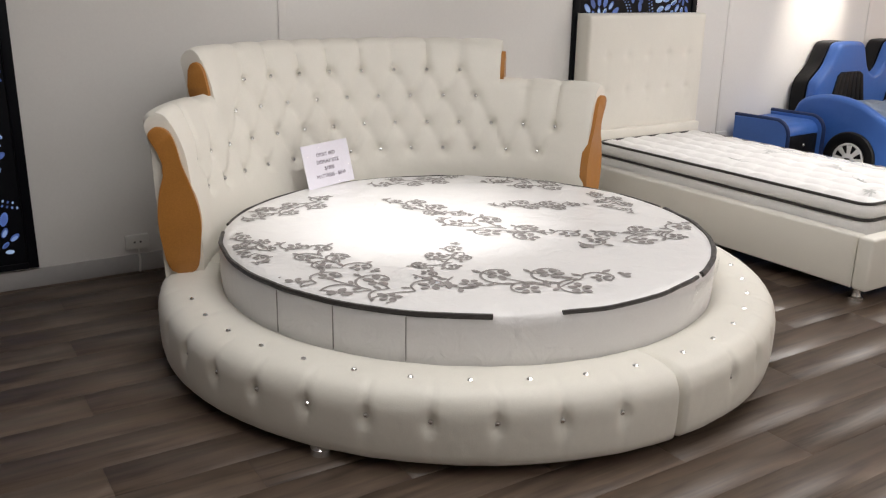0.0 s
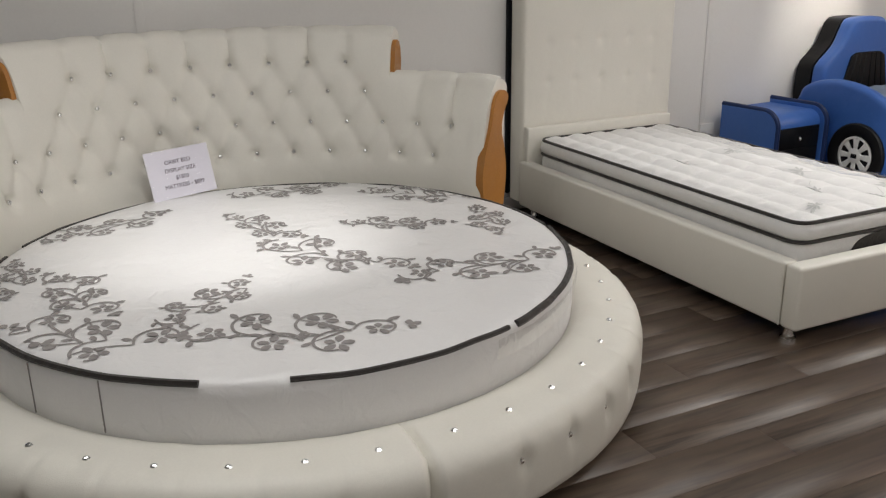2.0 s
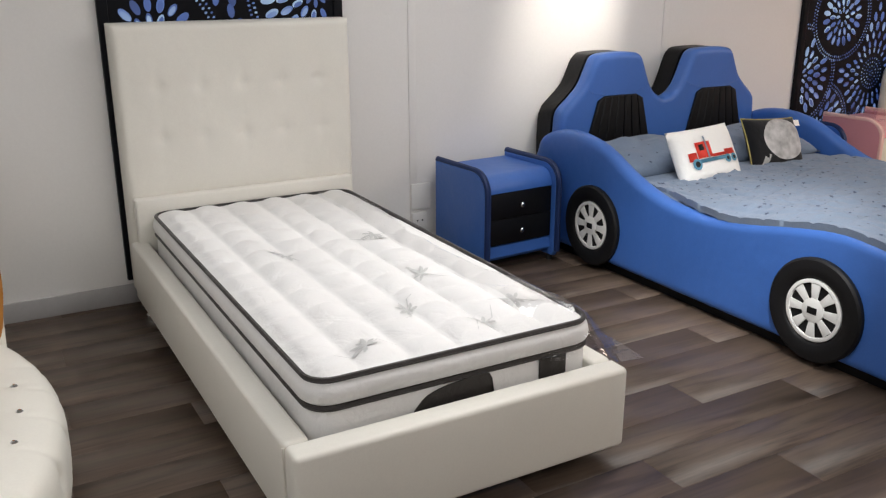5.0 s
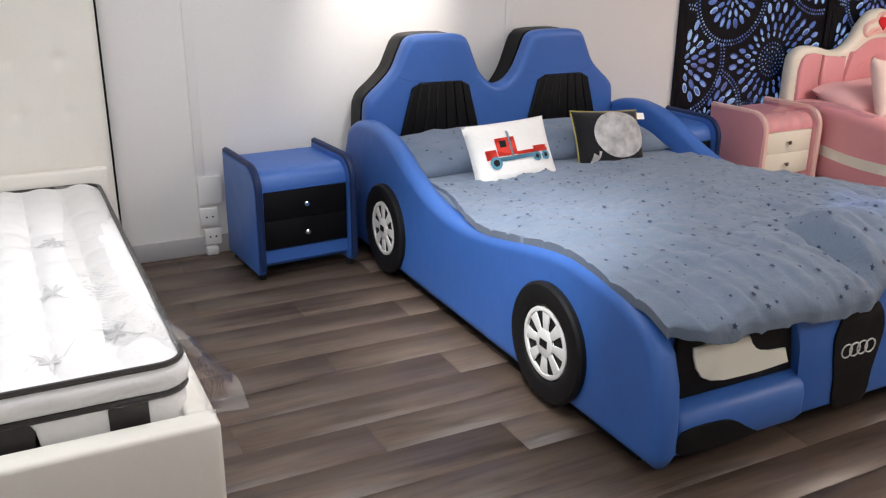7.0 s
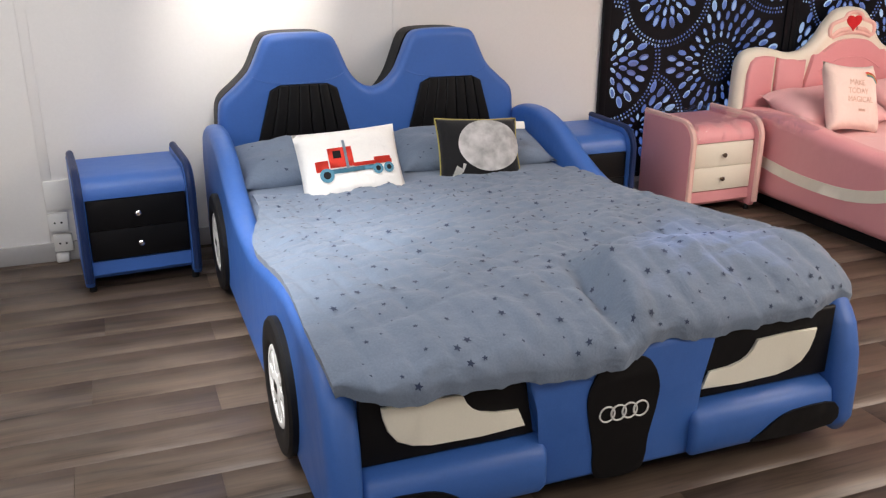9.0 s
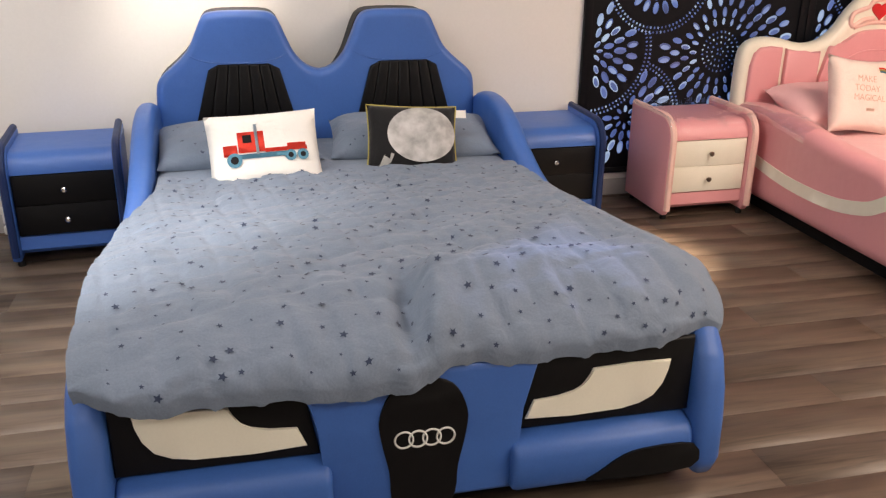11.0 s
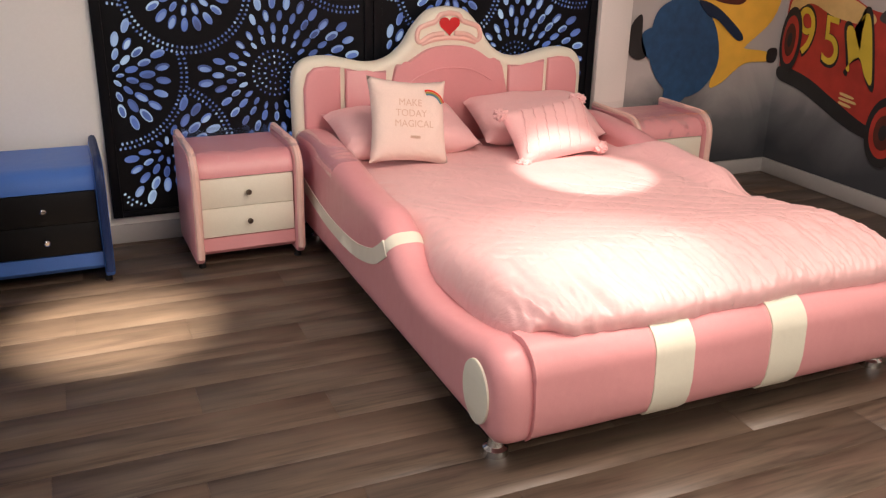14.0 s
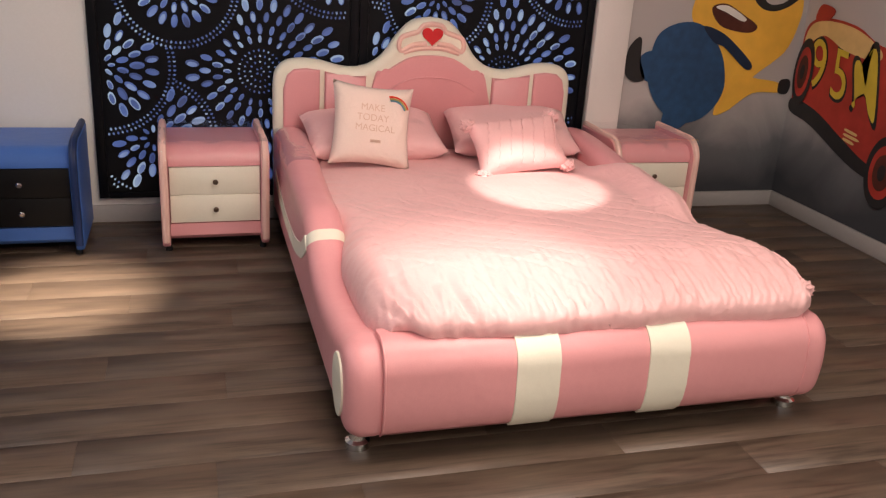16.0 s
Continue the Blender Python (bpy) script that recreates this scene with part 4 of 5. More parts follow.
for vtx in top.verts:
    dx, dy = max(MX0 + 0.07 - vtx.co.x, vtx.co.x - MX1 + 0.07, 0), max(MY0 + 0.07 - vtx.co.y, vtx.co.y - MY1 + 0.07, 0)
    d = math.hypot(dx, dy)
    if dx and dy and d > r:
        cx, cy = (MX0 + 0.07 if vtx.co.x < 4.4 else MX1 - 0.07), (MY0 + 0.07 if vtx.co.y < 3 else MY1 - 0.07)
        vtx.co.x, vtx.co.y = cx + (vtx.co.x - cx) * r / d, cy + (vtx.co.y - cy) * r / d
part("pillow_top", top, TICKING, single_mattress, sharp=60)
for inset, z, rad in ((0.0, 0.478, 0.0085), (-0.005, 0.396, 0.0085), (0.0, 0.215, 0.006)):
    part("border_piping", tube([(x, y, z + 0.003 * noise.noise(Vector((x * 4, y * 4, z * 9)))) for x, y in plan(inset, n=6)], rad, 6, True), PIPING, single_mattress, "dark border piping")
part("label_patch", slab(curve([(4.31, 0.30), (4.315, 0.34), (4.36, 0.37), (4.45, 0.385), (4.55, 0.385), (4.555, 0.33), (4.55, 0.30)], 3, True), MY0 - 0.009, MY0 - 0.005, "y"), PIPING, single_mattress, "black sewn label")
part("label_patch", box(4.73, 4.83, MY0 - 0.009, MY0 - 0.005, 0.30, 0.386, 0.001), PIPING, single_mattress, "black sewn label")
for k, (x, y) in enumerate(((4.21, 2.50), (4.46, 2.72), (4.66, 3.0), (4.80, 2.62), (4.62, 2.52), (4.3, 3.45), (4.7, 3.5))):
    bits = [petal(x, y, radians(40 * q + 17 * k), 0.038 + 0.012 * (q % 3), 0.007, lambda u, v: tick_z(u, v) + 0.0035) for q in range(7)]
    bits.append(ribbon([(x + 0.1 * q * math.cos(k), y + 0.1 * q * math.sin(k) + 0.03 * math.sin(3 * q)) for q in (-1, -0.5, 0, 0.5, 1)], 0.0025, 0.002, lambda u, v: tick_z(u, v) + 0.0035))
    part("leaf_print", join(*bits), PALEPRINT, single_mattress, "pale grey leaf print", recalc=False)
# loose wrap over the foot end and the far edge
rows = []
for i in range(41):
    u = i / 40
    row = []
    for j in range(22):
        v = j / 21
        x = 4.74 + (0.33 - 0.125 * min(1, max(0, (u - 0.1) / 0.2))) * v + 0.02 * math.sin(u * 9)
        y = 2.34 + 1.9 * u - 0.06 * math.sin(u * 3) * v
        z = 0.507 + 0.012 * noise.noise(Vector((x * 7, y * 5, 0)))
        if v > 0.5:
            w = (v - 0.5) / 0.5
            z -= 0.15 * w ** 1.6 * (1.2 - u)
            z += 0.02 * noise.noise(Vector((x * 14, y * 9, 3))) * w
        if u < 0.12:
            z -= 0.12 * ((0.12 - u) / 0.12) ** 1.3
            y -= 0.05 * v
        row.append((x, y, max(z, 0.352)))
    rows.append(row)
part("clear_wrap", sheet(rows), FILM, single_mattress, "loose clear plastic wrap", recalc=False)

# ---- bedside cabinets ----
def nightstand(body, edge, front, label, knob_mat=CHROME):
    """A roll-topped leather bedside cabinet, 0.51 wide, front towards -y, its back at y = 0."""
    ob = thing("nightstand", (0, 0, 0), label, "nightstand")
    W, D, H = 0.255, 0.46, 0.485
    side = [(0, 0.0), (0, H + 0.025)] + [(-D + 0.11 + 0.11 * math.cos(t), H - 0.085 + 0.11 * math.sin(t)) for t in (math.pi / 2 + math.pi / 2 * k / 10 for k in range(11))] + [(-D, 0.03), (-D + 0.02, 0.0)]
    for s in (-1, 1):
        a, b = sorted((s * W, s * (W - 0.04)))
        part("side_panel", slab(side, a, b, "x", 0.010), body, ob)
        part("piping", tube([(s * (W - 0.02), y - 0.003 if y < 0 else y, z + (0.004 if z > 0.3 else 0)) for y, z in side[1:-1]], 0.0175, 8), edge, ob)
        for y in (-0.05, -D + 0.045):
            part("foot", lathe([(0.016, -0.028), (0.017, -0.02), (0.013, 0.004)], (s * (W - 0.03), y, 0), n=12), RUBBER, ob)
    roll = [(-0.005, 0.02), (-0.005, H)] + [(-D + 0.115 + 0.085 * math.cos(t), H - 0.085 + 0.085 * math.sin(t)) for t in (math.pi / 2 + math.pi / 2 * k / 10 for k in range(11))] + [(-D + 0.03, 0.395), (-D + 0.06, 0.39), (-D + 0.06, 0.115), (-D + 0.035, 0.11), (-D + 0.03, 0.05), (-D + 0.05, 0.03)]
    part("body", slab(roll, -W + 0.041, W - 0.041, "x"), body, ob)
    for z in (0.116, 0.254):
        d = part("drawer", box(-W + 0.044, W - 0.044, -D + 0.028, -D + 0.058, z, z + 0.1365, 0.003), front, ob)
        part("knob", lathe([(0.004, -D + 0.03), (0.005, -D + 0.016), (0.012, -D + 0.012), (0.013, -D + 0.004), (0.008, -D - 0.001)], (0, 0, z + 0.068), "y", 14), knob_mat, d, "small round metal knob")
    return ob


KNOB = material("bronze_knob", (0.16, 0.12, 0.09), 0.35, 0.9, bump=0)
blue_stand = nightstand(BLUE, NAVY, BLACK, "blue leather nightstand with two black drawers")
tagged(blue_stand, group="blue nightstands")
blue_stand.matrix_basis = pose(5.785, WALL - 0.05, 0.028, 0, 0, 4)
copy_thing(blue_stand, pose(8.12, WALL - 0.045, 0.028, 0, 0, 0))
pink_stand = nightstand(PINK, PALEPINK, CREAM, "pink leather nightstand with two cream drawers", KNOB)
tagged(pink_stand, group="pink nightstands")
film = []
for i in range(41):
    x = -0.258 + 0.516 * i / 40
    lip = [(-0.01, 0.515)] + [(-0.01 - 0.345 * q / 16, 0.515) for q in range(1, 17)] + [(-0.35 + 0.11 * math.cos(t), 0.405 + 0.11 * math.sin(t)) for t in (math.pi / 2 + math.pi / 2 * q / 10 for q in range(1, 11))]
    film.append([(x, y - (0.016 + 0.012 * noise.noise(Vector((x * 13, y * 9 + z * 9, 3)))) * (z < 0.51), z + 0.012 + 0.009 * noise.noise(Vector((x * 11 + y * 8, y * 13, 5)))) for y, z in lip])
part("clear_wrap", sheet(film), FILM, pink_stand, "crinkled clear plastic wrap", recalc=False)
pink_stand.matrix_basis = pose(8.97, WALL - 0.04, 0.028, 0, 0, 1)
copy_thing(pink_stand, pose(11.31, WALL - 0.065, 0.028, 0, 0, 0))

# ---- blue car bed ----
car_bed = thing("car_bed", (6.98, 3.1, 0), "blue leather car-shaped bed with black trim and white wheels", "bed")
BX0, BX1 = 6.148, 7.838
BM = (BX0 + BX1) / 2
crest = curve([(4.42, 0.56), (4.38, 0.63), (4.25, 0.685), (4.06, 0.70), (3.85, 0.66), (3.63, 0.56), (3.42, 0.49), (3.16, 0.463), (2.9, 0.49), (2.67, 0.535), (2.45, 0.565), (2.28, 0.555), (2.12, 0.525), (2.01, 0.475), (1.955, 0.41)], 5)
outline = [(4.46, 0.055), (4.45, 0.5)] + [tuple(p) for p in crest] + [(1.925, 0.32), (1.913, 0.22), (1.91, 0.10), (1.935, 0.05)]
part("side_panel", puff(outline, BX0, BX0 + 0.092, "x", 0.04, 6)[1], BLUE, car_bed, sharp=70)
part("side_panel", puff(outline, BX1, BX1 - 0.092, "x", 0.04, 6)[1], BLUE, car_bed, sharp=70)
part("plinth", box(BX0 + 0.06, BX1 - 0.06, 2.06, 4.4, 0.0, 0.069), BLACK, car_bed)
part("bed_base", box(BX0 + 0.09, BX1 - 0.09, 2.1, 4.27, 0.08, 0.30), BLACK, car_bed)


HUB = 0.237


def car_wheel(x, y, s):
    """Tyre with a white eight-spoked cover, its face towards s along x."""
    o = lambda d: x + s * d * 0.6
    tyre = part("wheel", lathe([(0.213, o(0.0)), (0.214, o(0.03)), (0.205, o(0.045)), (0.18, o(0.05)), (0.145, o(0.046)), (0.134, o(0.035)), (0.13, o(0.022)), (0.02, o(0.02))], (0, y, HUB), "x", 48), RUBBER, car_bed, "black padded tyre")
    cells = []
    for k in range(8):
        t = 2 * math.pi * k / 8
        w0, w1 = 0.20, 0.20
        pts = [(0.042 * math.cos(t - 0.3), 0.042 * math.sin(t - 0.3)), (0.112 * math.cos(t - w0), 0.112 * math.sin(t - w0)), (0.112 * math.cos(t + w0), 0.112 * math.sin(t + w0)), (0.042 * math.cos(t + 0.3), 0.042 * math.sin(t + 0.3))]
        cells.append(slab([(y + a, HUB + b) for a, b in pts], o(0.024), o(0.036), "x", 0.003, 2))
    ring = lathe([(0.128, o(0.022)), (0.128, o(0.036)), (0.124, o(0.04)), (0.113, o(0.038)), (0.111, o(0.023)), (0.128, o(0.022))], (0, y, HUB), "x", 48, cap=False)
    rim = part("rim", join(ring, *cells), RIM, tyre, "white eight-spoke wheel cover")
    part("hub", lathe([(0.05, o(0.024)), (0.05, o(0.037)), (0.044, o(0.041)), (0.005, o(0.043))], (0, y, HUB), "x", 24), RIM, tyre)
    part("hub_badge", box(min(o(0.042), o(0.0445)), max(o(0.042), o(0.0445)), y - 0.022, y + 0.022, HUB - 0.014, HUB + 0.014), RUBBER, tyre, "small dark badge")


for yy in (2.485, 3.88):
    car_wheel(BX0, yy, -1)
    car_wheel(BX1, yy, 1)

# head: two seat backs
half = [(0.0, 0.818)] + curve([(0.03, 0.824), (0.075, 0.85), (0.118, 0.90), (0.15, 0.968), (0.183, 1.045), (0.21, 1.078), (0.26, 1.092), (0.38, 1.095), (0.485, 1.09), (0.53, 1.068), (0.565, 1.0), (0.605, 0.92), (0.67, 0.855), (0.728, 0.805), (0.756, 0.755), (0.765, 0.62)], 4) + [(0.765, 0.30)]
HX = 6.988
half = [(a, z - 0.016) for a, z in half]
head = [(HX + a, z) for a, z in half] + [(HX - a, z) for a, z in half[:0:-1]]
part("headboard", puff(head, 4.29, 4.40, "y", 0.034, 6)[1], BLUE, car_bed, sharp=70)
part("headboard_back", slab([(HX + (x - HX) * 0.997, z - 0.004 - 0.06 * max(0, 1 - abs(x - HX) / 0.17)) for x, z in head], 4.401, 4.53, "y", 0.008), BLACK, car_bed, "black leather back")
for s in (-1, 1):
    sx = lambda a: HX + s * a
    seam = curve([(sx(0.152), 0.905), (sx(0.19), 0.885), (sx(0.26), 0.868), (sx(0.38), 0.862), (sx(0.50), 0.868), (sx(0.56), 0.882), (sx(0.595), 0.90)], 5)
    part("seam", tube([(x, 4.2905, z - 0.016) for x, z in seam], 0.003, 6), BLUE, car_bed)
    n = 7
    for k in range(n):
        a0, a1 = 0.215 + 0.325 * k / n, 0.215 + 0.325 * (k + 1) / n
        t0, t1 = 0.115 + 0.53 * k / n, 0.115 + 0.53 * (k + 1) / n
        lift = 0.012 * (1 if 0 < k < n - 1 else 0)
        px = lambda a: HX + 0.022 + s * a
        strip = [(px(a0), 0.830 + (0.012 if k else -0.012)), (px(a1), 0.830 + (0.012 if k < n - 1 else -0.012)), (px(t1), 0.45), (px(t0), 0.45)]
        part("ribbed_pad", slab(strip, 4.272, 4.30, "y", 0.011, 3), BLACK, car_bed, "black ribbed leather seat pad", sharp=60)

# nose
part("front_panel", box(BX0 + 0.089, BX1 - 0.089, 1.996, 2.06, 0.075, 0.45, 0.01), BLUE, car_bed)
for s in (-1, 1):
    sx = lambda a: BM + s * a
    part("lamp_panel", slab([(sx(0.752), 0.24), (sx(0.752), 0.465), (sx(0.30), 0.465), (sx(0.26), 0.24)], 1.974, 1.995, "y", 0.008), BLACK, car_bed, "black leather headlight panel")
    lamp = [(sx(0.672), 0.455), (sx(0.56), 0.456), (sx(0.452), 0.452), (sx(0.44), 0.425), (sx(0.425), 0.402), (sx(0.40), 0.388), (sx(0.36), 0.38), (sx(0.29), 0.376), (sx(0.268), 0.322), (sx(0.40), 0.318), (sx(0.54), 0.322), (sx(0.59), 0.33), (sx(0.63), 0.35), (sx(0.655), 0.385), (sx(0.668), 0.425)]
    part("headlight", slab([(x + (0.008 if s > 0 else -0.024), z - 0.047) for x, z in lamp], 1.964, 1.975, "y", 0.004), CREAM, car_bed, "cream leather headlight")
    bumper = slab([(1.995, 0.232), (1.955, 0.222), (1.932, 0.205), (1.924, 0.175), (1.924, 0.10), (1.945, 0.07), (1.995, 0.07)], min(sx(0.755), sx(0.235)), max(sx(0.755), sx(0.235)), "x", 0.02)
    part("bumper", bumper, BLUE, car_bed)
    part("fog_panel", slab(curve([(sx(0.75), 0.088), (sx(0.75), 0.165), (sx(0.62), 0.17), (sx(0.545), 0.155), (sx(0.475), 0.108), (sx(0.46), 0.088)], 3, True), 1.9165, 1.9237, "y", 0.002), BLACK, car_bed, "black leather fog-light panel")
part("nose", slab([(BM - 0.31, 0.465), (BM + 0.31, 0.465), (BM + 0.265, 0.32), (BM + 0.235, 0.22), (BM + 0.25, 0.07), (BM - 0.25, 0.07), (BM - 0.235, 0.22), (BM - 0.265, 0.32)], 1.951, 1.995, "y", 0.022, 4), BLUE, car_bed, sharp=60)
grille = [(x, z - 0.045) for x, z in curve([(BM, 0.487), (BM + 0.075, 0.465), (BM + 0.112, 0.39), (BM + 0.11, 0.32), (BM + 0.09, 0.22), (BM + 0.078, 0.12), (BM, 0.105), (BM - 0.078, 0.12), (BM - 0.09, 0.22), (BM - 0.11, 0.32), (BM - 0.112, 0.39), (BM - 0.075, 0.465)], 4, True)]
grille_ob = part("grille", slab(grille, 1.944, 1.9515, "y", 0.004), BLACK, car_bed, "black leather grille panel")
for k in range(4):
    c = BM - 0.052 + 0.036 * k
    part("badge_ring", tube([(c + 0.0235 * math.cos(t), 1.943 - 0.001 * (k % 2), 0.272 + 0.0235 * math.sin(t)) for t in (2 * math.pi * q / 24 for q in range(24))], 0.0028, 6, True), RIM, grille_ob, "white stitched ring")

car_mattress = thing("car_bed_mattress", (6.98, 3.1, 0.3), "white mattress under a grey-blue quilt", "mattress")
part("mattress_body", box(BX0 + 0.095, BX1 - 0.095, 2.06, 4.25, 0.30, 0.485, 0.04, 4), TICKING, car_mattress)
part("fitted_sheet", box(BX0 + 0.092, BX1 - 0.092, 3.2, 4.26, 0.36, 0.489, 0.04, 4), DUVETBLUE, car_mattress, "grey-blue fitted sheet")

# quilt with printed stars
quilt = thing("star_quilt", (7.0, 2.8, 0.5), "rumpled grey-blue cotton quilt with small navy stars", "quilt")


def smooth(a, b, t):
    t = min(1, max(0, (t - a) / (b - a)))
    return t * t * (3 - 2 * t)


CREST_Y = [p[0] for p in crest][::-1]
CREST_Z = [p[1] for p in crest][::-1]


def quilt_point(u, v):
    """u across from the wheel side nearest the small bed, v from the pillows to the foot. The quilt lies over both rails and rolls over the foot."""
    left = 6.262 - 0.102 * smooth(0.10, 0.42, v) + 0.015 * smooth(0.9, 1, v)
    right = 7.745 + 0.13 * smooth(0.08, 0.40, v) - 0.02 * smooth(0.92, 1, v) + 0.012 * math.sin(v * 17)
    foot = 1.90 + 0.045 * smooth(0.45, 0.58, u) + 0.075 * smooth(0.85, 1.0, u) + 0.055 * smooth(0.09, 0.0, u) ** 2
    head = 3.72 - 0.05 * math.sin(u * 7)
    x, y = left + (right - left) * u, head - (head - foot) * v
    z = 0.503 + 0.048 * smooth(0.1, 0.5, v) + 0.035 * math.sin(math.pi * min(1, max(0, (v - 0.45) / 0.55)))
    z += (0.056 * math.exp(-((v - 0.85) / 0.065) ** 2) - 0.016 * math.exp(-((v - 0.70) / 0.06) ** 2)) * smooth(0.48, 0.62, u)
    z += 0.024 * noise.noise(Vector((x * 2.1, y * 2.1, 4))) + 0.014 * noise.noise(Vector((x * 5.5, y * 5.5, 1))) + 0.010 * noise.noise(Vector((x * 12, y * 9 + x * 5, 7))) + 0.006 * noise.noise(Vector((x * 24, y * 20 - x * 6, 3)))
    fold = (u - 0.52) - 0.12 * (0.95 - v)
    z += (0.042 * math.exp(-(fold / 0.032) ** 2) - 0.05 * math.exp(-((fold + 0.05) / 0.022) ** 2)) * smooth(0.72, 0.88, v) * (1 - 0.85 * smooth(0.90, 0.98, v))
    rail = min(0.60, float(np.interp(y, CREST_Y, CREST_Z))) + 0.024
    side = max(smooth(0.10, 0.0, u), smooth(0.90, 1.0, u))
    rail = 0.506 + (rail - 0.506) * smooth(0.1, 0.3, v)
    z += (max(rail, 0.505) - z) * side * (1 - smooth(0.80, 0.9, v)) - 0.012 * side * smooth(0.80, 0.9, v)
    if u < 0.05 or u > 0.95:
        k = max(0, (u - 0.95) / 0.05)
        z -= 0.04 * k * k * smooth(0.15, 0.4, v)
    if v > 0.88:
        k = (v - 0.88) / 0.12
        y0 = head - (head - foot) * 0.88
        y = y0 + (foot - 0.005 - y0) * math.sin(k * math.pi / 2)
        drop = 0.062 + 0.02 * math.exp(-((u - 0.38) / 0.12) ** 2) - 0.01 * smooth(0.46, 0.58, u) - 0.02 * smooth(0.10, 0.0, u) - 0.02 * smooth(0.9, 1.0, u)
        z -= drop * (1 - math.cos(k * math.pi / 2))
    ruck = noise.noise(Vector((u * 13, v * 3, 6))) + 0.7 * noise.noise(Vector((u * 29, v * 4, 2)))
    z += 0.012 * ruck * smooth(0.74, 0.93, v) * (0.35 + 0.65 * u)
    y += 0.012 * ruck * smooth(0.9, 1, v)
    stitch = min(abs((x + 0.15 * y) % 0.105 - 0.0525), abs((y - 0.25 * x) % 0.12 - 0.06)) / 0.010
    z -= 0.007 * math.exp(-stitch ** 2)
    if v < 0.05:
        z -= 0.03 * smooth(0.05, 0, v)
    return Vector((x, y, z))


NU, NV = 150, 170
top_rows = [[quilt_point(i / NU, j / NV) for j in range(NV + 1)] for i in range(NU + 1)]
bm = sheet(top_rows)
rim = [e for e in bm.edges if e.is_boundary]
got = bmesh.ops.extrude_edge_only(bm, edges=rim)
for vtx in got["geom"]:
    if isinstance(vtx, bmesh.types.BMVert):
        vtx.co.z -= 0.034
        vtx.co.x += 0.006 * (1 if vtx.co.x < BM else -1)
        vtx.co.y += 0.006
part("quilt_cover", bm, DUVETBLUE, quilt, sharp=75)
rnd = random.Random(5)
bm = bmesh.new()
placed = []
while len(placed) < 640:
    u, v = rnd.uniform(0.02, 0.98), rnd.uniform(0.03, 0.985)
    if all(math.hypot((u - a) * 1.7, (v - b) * 1.8) > 0.04 for a, b in placed):
        placed.append((u, v))
for u, v in placed:
    p, a, b = quilt_point(u, v), quilt_point(min(1, u + 0.006), v), quilt_point(u, min(1, v + 0.006))
    ex, ey = (a - p).normalized(), (p - b).normalized()
    nrm = ex.cross(ey).normalized()
    size, turn = rnd.choice((0.005, 0.007, 0.009, 0.0125)), rnd.uniform(0, 6.28)
    bm.faces.new([bm.verts.new(p + nrm * 0.0032 + size * (1 if k % 2 == 0 else 0.45) * (math.cos(turn + k * math.pi / 5) * ex + math.sin(turn + k * math.pi / 5) * ey)) for k in range(10)])
part("star_print", bm, STAR, quilt, "small navy printed stars", recalc=False, kind="stuff")


def pillow(name, at, w, h, d, rx, rz, mat, label, lump=0.02, seed=0.0, ry=0.0, pinch=0.10):
    ob = thing(name, at, label, "pillow" if name == "pillow" else "cushion")
    m = Matrix.Translation(at) @ Matrix.Rotation(radians(rz), 4, "Z") @ Matrix.Rotation(radians(ry), 4, "Y") @ Matrix.Rotation(radians(rx), 4, "X")
    part("cover", moved(cushion(w, h, d, pinch, lump=lump, seed=seed), m), mat, ob, sharp=80)
    return ob, m


def piped(ob, m, w, h, mat, label, r=0.004, pinch=0.10):
    pts = []
    for k in range(64):
        s = k / 16
        side, f = int(s), 2 * (s % 1) - 1
        u, v = ((f, -1), (1, f), (-f, 1), (-1, -f))[side]
        pts.append(m @ Vector((u * w / 2 * (1 - pinch * (1 - v * v) * u * u), v * h / 2 * (1 - pinch * (1 - u * u) * v * v), 0)))
    part("piping", tube(pts, r, 6, True), mat, ob, label)


def printed(outline, m, w, h, d, mat, ob, name, label, lift=0.0025):
    """A flat print laid on the bulge of a cushion's upper face."""
    bm = slab(outline, 0, 0.0005, "z")
    bmesh.ops.subdivide_edges(bm, edges=bm.edges[:], cuts=2, use_grid_fill=True)
    for vtx in bm.verts:
        u, v = 2 * vtx.co.x / w, 2 * vtx.co.y / h
        vtx.co.z = d / 2 * max(0, (1 - u ** 4) * (1 - v ** 4)) ** 0.55 + lift
    return part(name, moved(bm, m), mat, ob, label, recalc=False)


rnd = random.Random(8)
for at, w, h, rz, seed in (((6.58, 3.99, 0.535), 0.70, 0.44, 4, 1.0), ((7.37, 4.0, 0.535), 0.76, 0.45, -5, 2.0)):
    ob, m = pillow("pillow", at, w, h, 0.16, 9, rz, DUVETBLUE, "grey-blue cotton pillow with small stars", lump=0.03, seed=seed, pinch=0.04)
    for k in range(26):
        px, py, pr = rnd.uniform(-0.44, 0.44) * w, rnd.uniform(-0.44, 0.40) * h, rnd.uniform(0.005, 0.010)
        star = [(px + pr * (1 if q % 2 else 0.42) * math.cos(math.pi * q / 5 + k), py + pr * (1 if q % 2 else 0.42) * math.sin(math.pi * q / 5 + k)) for q in range(10)]
        printed(star, m, w, h, 0.16, STAR, ob, "star_print", "", 0.008)
cush, m = pillow("cushion", (6.685, 3.66, 0.594), 0.455, 0.31, 0.11, 62, 3, CUSHWHITE, "white cushion printed with a red and blue truck", lump=0.002, ry=-2, pinch=0.035)
